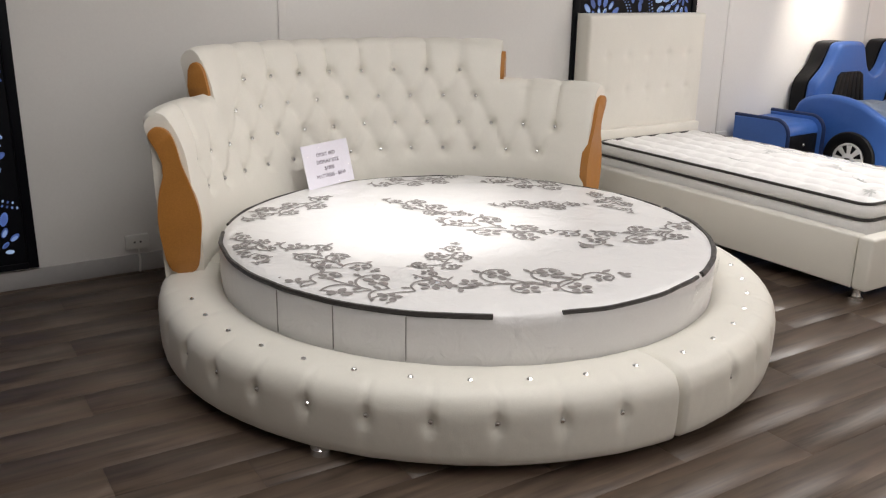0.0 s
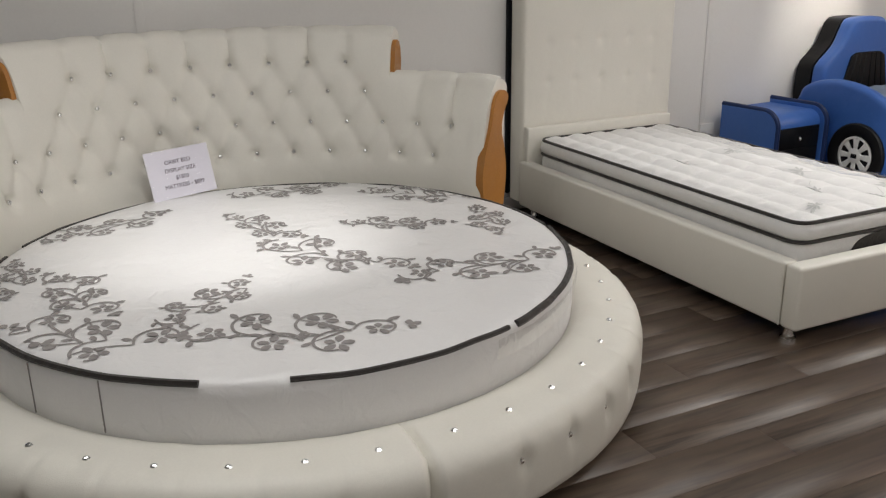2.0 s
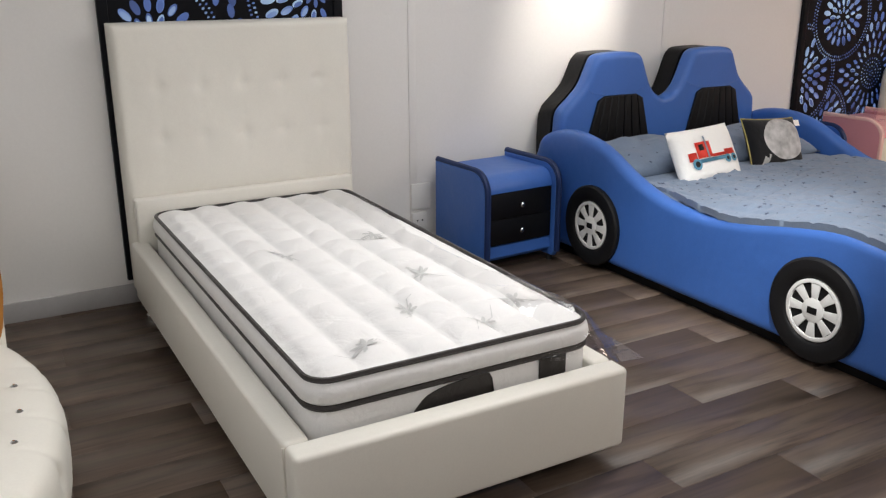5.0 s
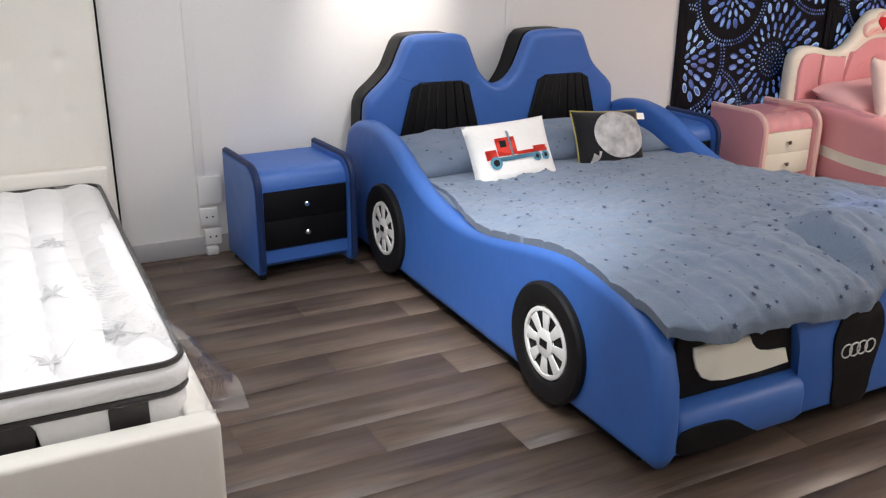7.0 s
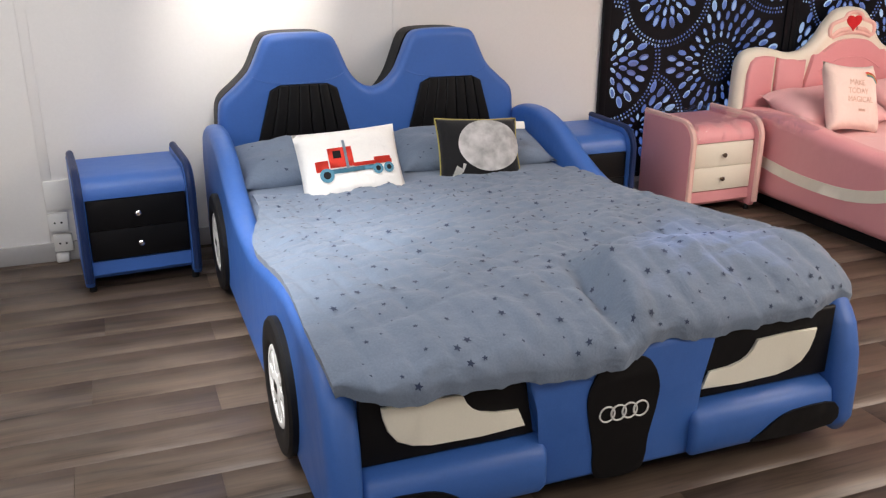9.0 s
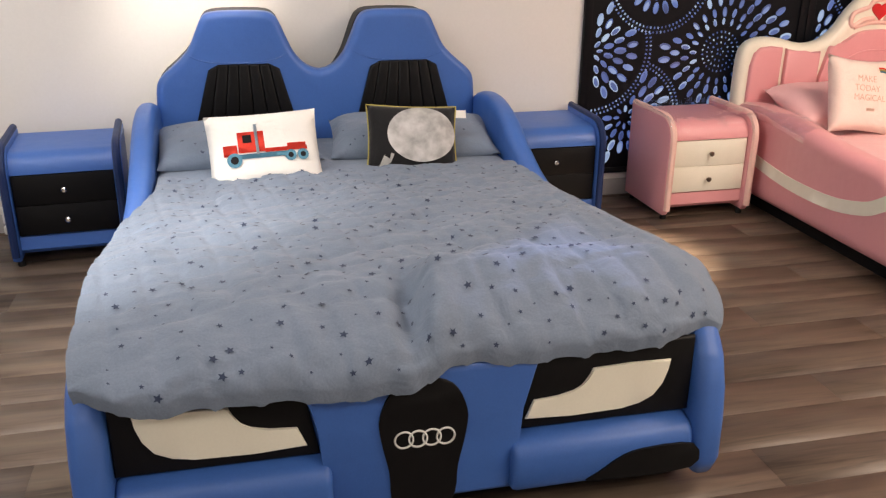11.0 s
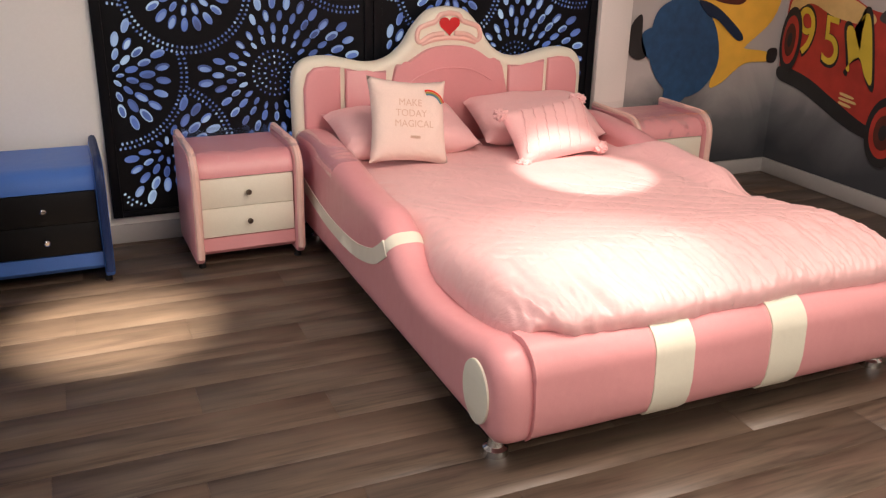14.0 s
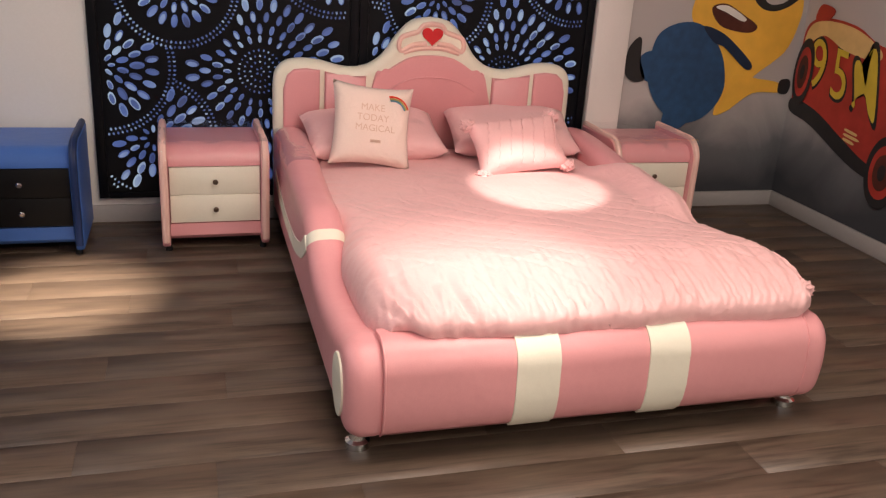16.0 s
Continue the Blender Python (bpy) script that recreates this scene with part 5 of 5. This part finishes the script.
rect = lambda x0, x1, y0, y1: [(x0 + (x1 - x0) * i / 4, y0) for i in range(4)] + [(x1, y0 + (y1 - y0) * i / 3) for i in range(3)] + [(x1 - (x1 - x0) * i / 4, y1) for i in range(4)] + [(x0, y1 - (y1 - y0) * i / 3) for i in range(3)]
disc = lambda x, y, r, n=18: [(x + r * math.cos(2 * math.pi * k / n), y + r * math.sin(2 * math.pi * k / n)) for k in range(n)]
for args in ((rect(-0.165, -0.11, -0.03, 0.015), PRINTRED, 0.003), (rect(-0.105, 0.0, -0.02, 0.065), PRINTRED, 0.003), (rect(-0.085, -0.05, 0.02, 0.052), CUSHBLACK, 0.0045), (rect(0.0, 0.17, -0.024, -0.008), PRINTRED, 0.003), (rect(0.09, 0.165, -0.01, 0.006), PRINTRED, 0.0035),
             (rect(-0.036, -0.024, -0.03, 0.095), PRINTSTEEL, 0.0055), (rect(-0.11, 0.09, -0.045, -0.026), PRINTBLUE, 0.0045), (disc(-0.125, -0.048, 0.03), PRINTBLUE, 0.006), (disc(-0.125, -0.048, 0.016), CUSHBLACK, 0.0075),
             (disc(0.10, -0.045, 0.023), PRINTBLUE, 0.006), (disc(0.15, -0.045, 0.023), PRINTBLUE, 0.006), (disc(0.10, -0.045, 0.011), CUSHBLACK, 0.0075), (disc(0.15, -0.045, 0.011), CUSHBLACK, 0.0075)):
    printed(args[0], m, 0.455, 0.31, 0.11, args[1], cush, "truck_print", "", args[2])
cush, m = pillow("cushion", (7.325, 3.765, 0.582), 0.40, 0.30, 0.11, 62, -3, CUSHBLACK, "black cushion with a large grey moon print", lump=0.002, seed=3.0, ry=3, pinch=0.05)
piped(cush, m, 0.40, 0.30, YELLOWCORD, "dull yellow piping", pinch=0.05)
bulge = lambda x, y, lift: (x, y, 0.055 * max(0, (1 - (x / 0.2) ** 4) * (1 - (y / 0.15) ** 4)) ** 0.55 + lift)
part("moon_print", moved(sheet([[bulge(0.035 + 0.15 * q / 12 * math.cos(t), 0.01 + 0.122 * q / 12 * math.sin(t), 0.0035) for q in range(13)] for t in (2 * math.pi * k / 48 for k in range(48))], close_u=True), m), MOON, cush, "grey moon print", recalc=False)
printed([(-0.15, -0.13), (-0.13, -0.085), (-0.105, -0.10), (-0.10, -0.075), (-0.085, -0.08), (-0.10, -0.115), (-0.13, -0.135)], m, 0.40, 0.30, 0.11, RIM, cush, "small_print", "small white printed figure")
part("tag", moved(box(0.195, 0.245, 0.10, 0.135, -0.001, 0.001), m), RIM, cush, "small white sewn tag")

# ---- pink bed ----
pink_bed = thing("princess_bed", (10.12, 3.3, 0), "pink leather bed with cream crown headboard and heart", "bed")
PX0, PX1 = 9.285, 10.985
PM = (PX0 + PX1) / 2
flank = curve([(4.46, 0.50), (4.40, 0.54), (4.22, 0.565), (3.9, 0.55), (3.65, 0.52), (3.40, 0.50), (3.22, 0.495), (3.10, 0.44), (2.98, 0.365), (2.84, 0.33), (2.67, 0.325), (2.43, 0.355), (2.30, 0.382)], 8)
outline = [(4.47, 0.07)] + [tuple(p) for p in flank] + [tuple(p) for p in curve([(2.30, 0.382), (2.225, 0.378), (2.17, 0.332), (2.15, 0.25), (2.152, 0.16), (2.17, 0.10), (2.215, 0.07)], 4)[1:]]
for s, xs in ((-1, PX0), (1, PX1)):
    line = curve([(4.30, 0.315), (4.09, 0.275), (3.81, 0.245), (3.49, 0.25), (3.27, 0.293), (3.17, 0.34), (3.104, 0.384)], 5)
    up, dn = [], []
    for i, p in enumerate(line):
        d = np.array(line[min(i + 1, len(line) - 1)]) - np.array(line[max(i - 1, 0)])
        nn = np.array((d[1], -d[0])) / np.hypot(*d)
        up.append(tuple(p - nn * 0.032)), dn.append(tuple(p + nn * 0.032))
    part("stripe", slab(up + dn[::-1], min(xs + s * 0.004, xs - s * 0.004), max(xs + s * 0.004, xs - s * 0.004), "x", 0.002), CREAM, pink_bed, "cream leather stripe")
    rings, bm = puff(outline, xs, xs - s * 0.155, "x", 0.062, 7)
    part("side_panel", bm, PINK, pink_bed, sharp=70)
    if s < 0:
        loose = puff(outline, xs, xs - s * 0.155, "x", 0.062, 7, 0.007)[0]
        spots = [i for i, q in enumerate(outline) if 3.72 < q[0] < 4.36 and q[1] > 0.2]
        part("clear_wrap", sheet([[Vector(ring[i]) + Vector((-1, 0, 1)) * 0.006 * (1 + noise.noise(Vector(ring[i]) * 11)) for i in spots] for ring in loose]), FILM, pink_bed, "crinkled clear plastic wrap", recalc=False)
    # the stripe runs on over the rounded top of the flank
    rings, bm = puff(outline, xs, xs - s * 0.155, "x", 0.062, 7, 0.0018)
    bm.free()
    spots = [i for i, q in enumerate(outline) if 3.045 < q[0] < 3.112 and q[1] > 0.2]
    part("stripe", sheet([[ring[i] for i in spots] for ring in rings]), CREAM, pink_bed, "cream leather stripe", sharp=80)
    part("oval_badge", slab([(2.30 + 0.085 * math.cos(t), 0.215 + 0.105 * math.sin(t)) for t in (2 * math.pi * k / 36 for k in range(36))], min(xs + s * 0.007, xs - s * 0.004), max(xs + s * 0.007, xs - s * 0.004), "x", 0.003), CREAM, pink_bed, "cream leather oval")
bolster = [(2.30, 0.08), (2.30, 0.395)] + [(2.252 + 0.108 * math.cos(t), 0.292 + 0.108 * math.sin(t)) for t in (math.pi * (0.5 + 0.5 * k / 12) for k in range(13))] + [(2.141, 0.25), (2.139, 0.20), (2.143, 0.15), (2.157, 0.11), (2.185, 0.085)]
part("footboard", slab(bolster, PX0 + 0.11, PX1 - 0.11, "x"), PINK, pink_bed, sharp=50)
for x in (PX0 + 0.112, PX1 - 0.112):
    part("seam", tube([(x, y - 0.001, z + (0.001 if z > 0.3 else 0)) for y, z in bolster[2:]], 0.003, 6), PINK, pink_bed)
for x0, x1 in ((9.812, 9.957), (10.268, 10.413)):
    grown = [(y - (0.005 if y < 2.29 else 0), z + (0.005 if z > 0.3 else -0.004 if z < 0.1 else 0)) for y, z in bolster]
    part("band", slab(grown, x0, x1, "x", 0.003), CREAM, pink_bed, "cream leather band")
part("bed_base", box(PX0 + 0.151, PX1 - 0.151, 2.31, 4.38, 0.08, 0.28), BLACK, pink_bed)
# Added black block that darkens the shaded gap between side panels and floor
part("plinth", box(PX0 + 0.075, PX1 - 0.075, 2.34, 4.40, 0.0, 0.069), BLACK, pink_bed)
for x, y in ((9.345, 2.275), (10.93, 2.275), (9.36, 4.3), (10.92, 4.3)):
    chrome_leg(x, y, pink_bed, 0.10, 0.036)
# crown headboard
CH = 10.10
half = curve([(0.0, 1.115), (0.10, 1.095), (0.18, 1.02), (0.25, 0.92), (0.34, 0.862), (0.45, 0.852), (0.60, 0.885), (0.72, 0.885), (0.79, 0.845), (0.815, 0.76), (0.815, 0.50)], 5)
crown = [(CH + a, z) for a, z in half] + [(CH + 0.815, 0.1), (CH - 0.815, 0.1)] + [(CH - a, z) for a, z in half[:0:-1]]
part("headboard", puff(crown, 4.398, 4.505, "y", 0.045, 6)[1], CREAM, pink_bed, sharp=70)


def pad(points, y0, y1, mat, name, bevel=0.026, label=""):
    part(name, slab(points, y0, y1, "y", bevel, 4), mat, pink_bed, label, sharp=60)


arch = curve([(CH, 0.925), (CH + 0.12, 0.91), (CH + 0.24, 0.84), (CH + 0.30, 0.805), (CH + 0.30, 0.45), (CH - 0.30, 0.45), (CH - 0.30, 0.805), (CH - 0.24, 0.84), (CH - 0.12, 0.91)], 5, True)
pad([(x, z) for x, z in arch], 4.368, 4.41, PINK, "centre_pad")
smile = curve([(CH - 0.24, 0.74), (CH - 0.12, 0.80), (CH, 0.815), (CH + 0.12, 0.80), (CH + 0.24, 0.74)], 6)
part("seam", tube([(x, 4.366, z) for x, z in smile], 0.004, 6), PINK, pink_bed)
for s in (-1, 1):
    sx = lambda a: CH + s * a
    pad([(sx(a), z) for a, z in ((0.345, 0.812), (0.45, 0.806), (0.558, 0.832), (0.558, 0.45), (0.345, 0.45))], 4.372, 4.41, PINK, "side_pad", 0.014)
    pad([(sx(a), z) for a, z in ((0.584, 0.838), (0.65, 0.846), (0.715, 0.84), (0.75, 0.81), (0.768, 0.74), (0.768, 0.45), (0.584, 0.45))], 4.372, 4.41, PINK, "side_pad", 0.014)
    curl = curve([(sx(0.03), 0.985), (sx(0.10), 0.975), (sx(0.155), 0.945), (sx(0.175), 0.965), (sx(0.165), 1.01), (sx(0.12), 1.03), (sx(0.075), 1.045), (sx(0.05), 1.075), (sx(0.0), 1.085)], 5)
    part("crown_cord", tube([(x, 4.398, z) for x, z in curl], 0.013, 8), PALEPINK, pink_bed, "pale pink padded crown outline")
part("crown_cord", tube([(CH + a, 4.398, z) for a, z in curve([(-0.15, 0.935), (-0.08, 0.955), (0.0, 0.962), (0.08, 0.955), (0.15, 0.935)], 5)], 0.012, 8), PALEPINK, pink_bed, "pale pink padded crown outline")
heart = [(CH + 0.0033 * 16 * math.sin(t) ** 3 * 1.05, 1.025 + 0.0031 * (13 * math.cos(t) - 5 * math.cos(2 * t) - 2 * math.cos(3 * t) - math.cos(4 * t)) * 1.05) for t in (2 * math.pi * k / 40 for k in range(40))]
part("heart", slab(heart, 4.388, 4.402, "y", 0.006), RED, pink_bed, "red leather heart")

pink_mattress = thing("pink_bed_mattress", (PM, 3.3, 0.28), "mattress hidden under a pink satin cover", "mattress")
part("mattress_body", box(PX0 + 0.155, PX1 - 0.155, 2.32, 4.36, 0.28, 0.44, 0.05, 4), CUSHPINK, pink_mattress)
cover = thing("pink_bedcover", (PM, 3.1, 0.46), "pale pink quilted satin bedcover with gathered edge", "bedcover")


FLANK_Y = [p[0] for p in flank][::-1]
FLANK_Z = [p[1] for p in flank][::-1]


def cover_point(u, v):
    """u across, v from the pillows to the foot. The cover rolls down to the flank along one side and to the footboard in soft gathers."""
    corner = smooth(0.10, 0.0, u) ** 2 + 0.5 * smooth(0.95, 1.0, u) ** 2
    foot = 2.195 + 0.018 * noise.noise(Vector((u * 5, 0, 0))) + 0.006 * noise.noise(Vector((u * 45, 0, 4))) + 0.065 * corner
    y = 4.12 - (4.12 - foot) * v
    x0, x1 = 9.425 - 0.04 * smooth(0.5, 0.7, v) + 0.05 * smooth(0.9, 1.0, v), 10.86 + 0.105 * smooth(0.12, 0.28, v) - 0.05 * smooth(0.85, 1, v)
    x = x0 + (x1 - x0) * u
    z = 0.462 + 0.012 * noise.noise(Vector((x * 2.4, y * 2.4, 9))) + 0.006 * noise.noise(Vector((x * 7, y * 5, 2))) + 0.058 * math.exp(-((v - 0.84) / 0.15) ** 2)
    wob = 0.06 * noise.noise(Vector((x * 4, y * 4, 1)))
    d1, d2 = (x * 0.72 + y + wob) % 0.12 - 0.06, (x * 0.72 - y + wob) % 0.12 - 0.06
    z -= 0.0042 * (math.exp(-(d1 / 0.010) ** 2) + math.exp(-(d2 / 0.010) ** 2)) * smooth(0.3, 0.5, v)
    ruck = noise.noise(Vector((u * 26 + v * 6, v * 3, 5))) + 0.6 * noise.noise(Vector((u * 70 + 9 * v, v * 5, 8)))
    z += 0.013 * ruck * smooth(0.70, 0.93, v)
    k = 0.0
    if v > 0.88:
        k = (v - 0.88) / 0.12
        y0 = 4.12 - (4.12 - foot) * 0.88
        y = y0 + (foot - y0) * math.sin(k * math.pi / 2)
    far = smooth(0.88, 0.97, u)
    z += (float(np.interp(y, FLANK_Y, FLANK_Z)) + 0.028 - z) * far * smooth(0.12, 0.28, v) * (1 - smooth(0.5, 0.62, v)) - 0.02 * smooth(0.965, 1, u)
    edge = max(0.0, 1 - u / 0.075)
    low = 0.46 - 0.125 * smooth(0.42, 0.56, v) + 0.055 * smooth(0.85, 1.0, v)
    z += (low - z) * (1 - math.sqrt(max(0.0, 1 - edge ** 2.2))) + 0.008 * noise.noise(Vector((u * 4, v * 40, 3))) * edge
    drop = 1 - math.sqrt(max(0.0, 1 - k ** 2.2))
    z += (0.408 - z) * drop * (1 - 0.5 * edge) + (0.018 * noise.noise(Vector((u * 75, k * 1.2, 6))) + 0.012 * noise.noise(Vector((u * 130 + 8 * k, k * 2, 2)))) * math.sin(math.pi * k ** 1.3)
    return Vector((x, y, z))


bm = sheet([[cover_point(i / 320, j / 190) for j in range(191)] for i in range(321)])
rim = [e for e in bm.edges if e.is_boundary]
got = bmesh.ops.extrude_edge_only(bm, edges=rim)
for vtx in got["geom"]:
    if isinstance(vtx, bmesh.types.BMVert):
        vtx.co.z -= 0.022
        vtx.co.x += 0.015 * (1 if vtx.co.x < PM else -1)
        vtx.co.y += 0.01
part("cover", bm, DUVETPINK, cover, sharp=75)
rnd = random.Random(3)


def tuft(at, r, seed):
    """A crumpled knot of gathered cloth."""
    bm = bmesh.new()
    bmesh.ops.create_icosphere(bm, subdivisions=4, radius=1)
    for vtx in bm.verts:
        d = vtx.co.normalized()
        k = 0.72 + 0.55 * abs(noise.noise(d * 3.2 + Vector((seed, 0, 0)))) ** 0.6 + 0.25 * noise.noise(d * 7 + Vector((0, seed, 0)))
        vtx.co = Vector(at) + Vector((d.x * r, d.y * r, d.z * r * 0.75)) * k
    return bm


part("tied_corner", tuft((10.90, 2.29, 0.452), 0.05, 4.0), CUSHPINK, cover, "gathered pink corner tuft", sharp=80)

pillow("pillow", (9.76, 4.17, 0.56), 0.70, 0.40, 0.16, 18, 3, DUVETPINK, "pale pink satin pillow lying against the headboard", seed=4.0, pinch=0.04)
pillow("pillow", (10.50, 4.18, 0.57), 0.68, 0.40, 0.16, 20, -4, DUVETPINK, "pale pink satin pillow lying against the headboard", seed=5.0, pinch=0.04)
cush, m = pillow("cushion", (9.70, 3.94, 0.655), 0.40, 0.40, 0.13, 68, 2, IVORY, "ivory cushion with gold lettering and a small rainbow", lump=0.006, seed=6.0, ry=7)
for words, yy, dx in (("MAKE", 0.058, -0.015), ("TODAY", 0.010, -0.012), ("MAGICAL", -0.038, 0.0)):
    lettering(words, m @ Matrix.Translation((dx, yy, 0.068)), 0.045, GOLD, cush)
for x0, x1, yy in ((-0.02, 0.03, -0.09),):
    printed(rect(x0, x1, yy, yy + 0.013), m, 0.40, 0.40, 0.13, GOLD, cush, "lettering", "", 0.002)
for r, mat in ((0.085, PRINTRED), (0.075, YELLOWCORD), (0.066, PRINTBLUE)):
    arcp = [(0.085 + r * math.cos(t), 0.055 + r * math.sin(t)) for t in (0.35 + 1.5 * k / 8 for k in range(9))]
    printed(arcp + [(0.085 + (r - 0.009) * math.cos(t), 0.055 + (r - 0.009) * math.sin(t)) for t in (1.85 - 1.5 * k / 8 for k in range(9))], m, 0.40, 0.40, 0.13, mat, cush, "rainbow_print", "", 0.003)
cush, m = pillow("cushion", (10.42, 3.86, 0.575), 0.50, 0.31, 0.13, 48, 6, CUSHPINK, "pink plush cushion with corner tufts", lump=0.012, seed=7.0, ry=-5)
for u, v in ((-1, -1), (1, -1), (-1, 1), (1, 1)):
    c = m @ Vector((u * 0.225, v * 0.138, 0))
    part("corner_tuft", tuft(c, 0.042, 3 * u + v), CUSHPINK, cush, "pink plush tuft", sharp=80)
for k in range(7):
    line = [(-0.215 + 0.06 * k + 0.07 * q / 12 + 0.005 * (q % 2), -0.12 + 0.24 * q / 12) for q in range(13)]
    line = [(x, y, 0.065 * max(0, (1 - (x / 0.25) ** 4) * (1 - (y / 0.155) ** 4)) ** 0.55 + 0.002) for x, y in line if abs(x) < 0.215]
    part("knit_ridge", moved(tube(line, 0.0036, 6), m), CUSHPINK, cush)

# ---- sockets and cables ----
def socket(x, z, w=0.085, h=0.085):
    ob = thing("wall_socket", (x, WALL, z), "white plastic wall socket", "socket", "wall sockets")
    part("plate", box(x - w / 2, x + w / 2, WALL - 0.03, WALL - 0.0005, z - h / 2, z + h / 2, 0.005), PLASTIC, ob)
    for dx in (-0.015, 0.015):
        part("hole", lathe([(0.005, WALL - 0.031), (0.005, WALL - 0.0295)], (x + dx, 0, z), "y", 10), RUBBER, ob)
    return ob


socket(1.0, 0.165, 0.12, 0.075)
part("cable", tube([(1.0, WALL - 0.03, 0.13), (1.005, WALL - 0.032, 0.07), (1.0, WALL - 0.03, 0.004)], 0.006, 8), PLASTIC, thing("socket_cable", (1.0, WALL - 0.03, 0), "white cable hanging from a wall socket", "cable"))
socket(5.455, 0.200, 0.09, 0.09)
socket(5.465, 0.095, 0.085, 0.085)
part("cover", box(5.41, 5.53, WALL - 0.018, WALL - 0.0005, 0.26, 0.405, 0.006), PLASTIC, thing("junction_box", (5.47, WALL, 0.33), "blank white plastic box above the wall sockets", "junction box"))
part("plug_body", box(5.425, 5.485, WALL - 0.05, WALL - 0.0005, 0.002, 0.045, 0.008), PLASTIC, thing("plug", (5.455, WALL, 0.0), "white plastic plug by the skirting board", "plug"))

# ---- floor planks ----
PW, PL, GAP = 0.187, 1.28, 0.0005
plank_mesh = {}


def plank(length):
    key = round(length, 3)
    if key not in plank_mesh:
        tmp = solid("plank", box(0, length - GAP, 0, PW - GAP, -0.008, 0, 0.0006, 1), FLOOR, sharp=80)
        plank_mesh[key] = tmp.data
        bpy.data.objects.remove(tmp)
    return plank_mesh[key]


near, rest = 0, []
row = 0
y = Y0
while y < WALL:
    shift = (row * 0.41) % PL
    x = X0 - shift
    while x < X1 - 0.02:
        if -0.4 < x + PL and 1.15 < y + PW and near < 320:
            a = max(x, X0)
            ob = new("plank", plank(min(x + PL, X1) - a))
            ob.location, ob.parent = (a, y, 0), floor
            near += 1
        else:
            rest.append((max(x, X0), y, min(x + PL, X1)))
        x += PL
    y += PW
    row += 1
verts, faces = [], []
for x, y, end in rest:
    k = len(verts)
    a, b = end - GAP, min(y + PW - GAP, WALL + 0.1)
    verts += [(x, y, 0), (a, y, 0), (a, b, 0), (x, b, 0)]
    faces.append((k, k + 1, k + 2, k + 3))
me = bpy.data.meshes.new("far_planks")
me.from_pydata(verts, [], faces)
me.materials.append(FLOOR)
ob = new("far_planks", me)
ob.parent = floor
ob["kind"] = "stuff"
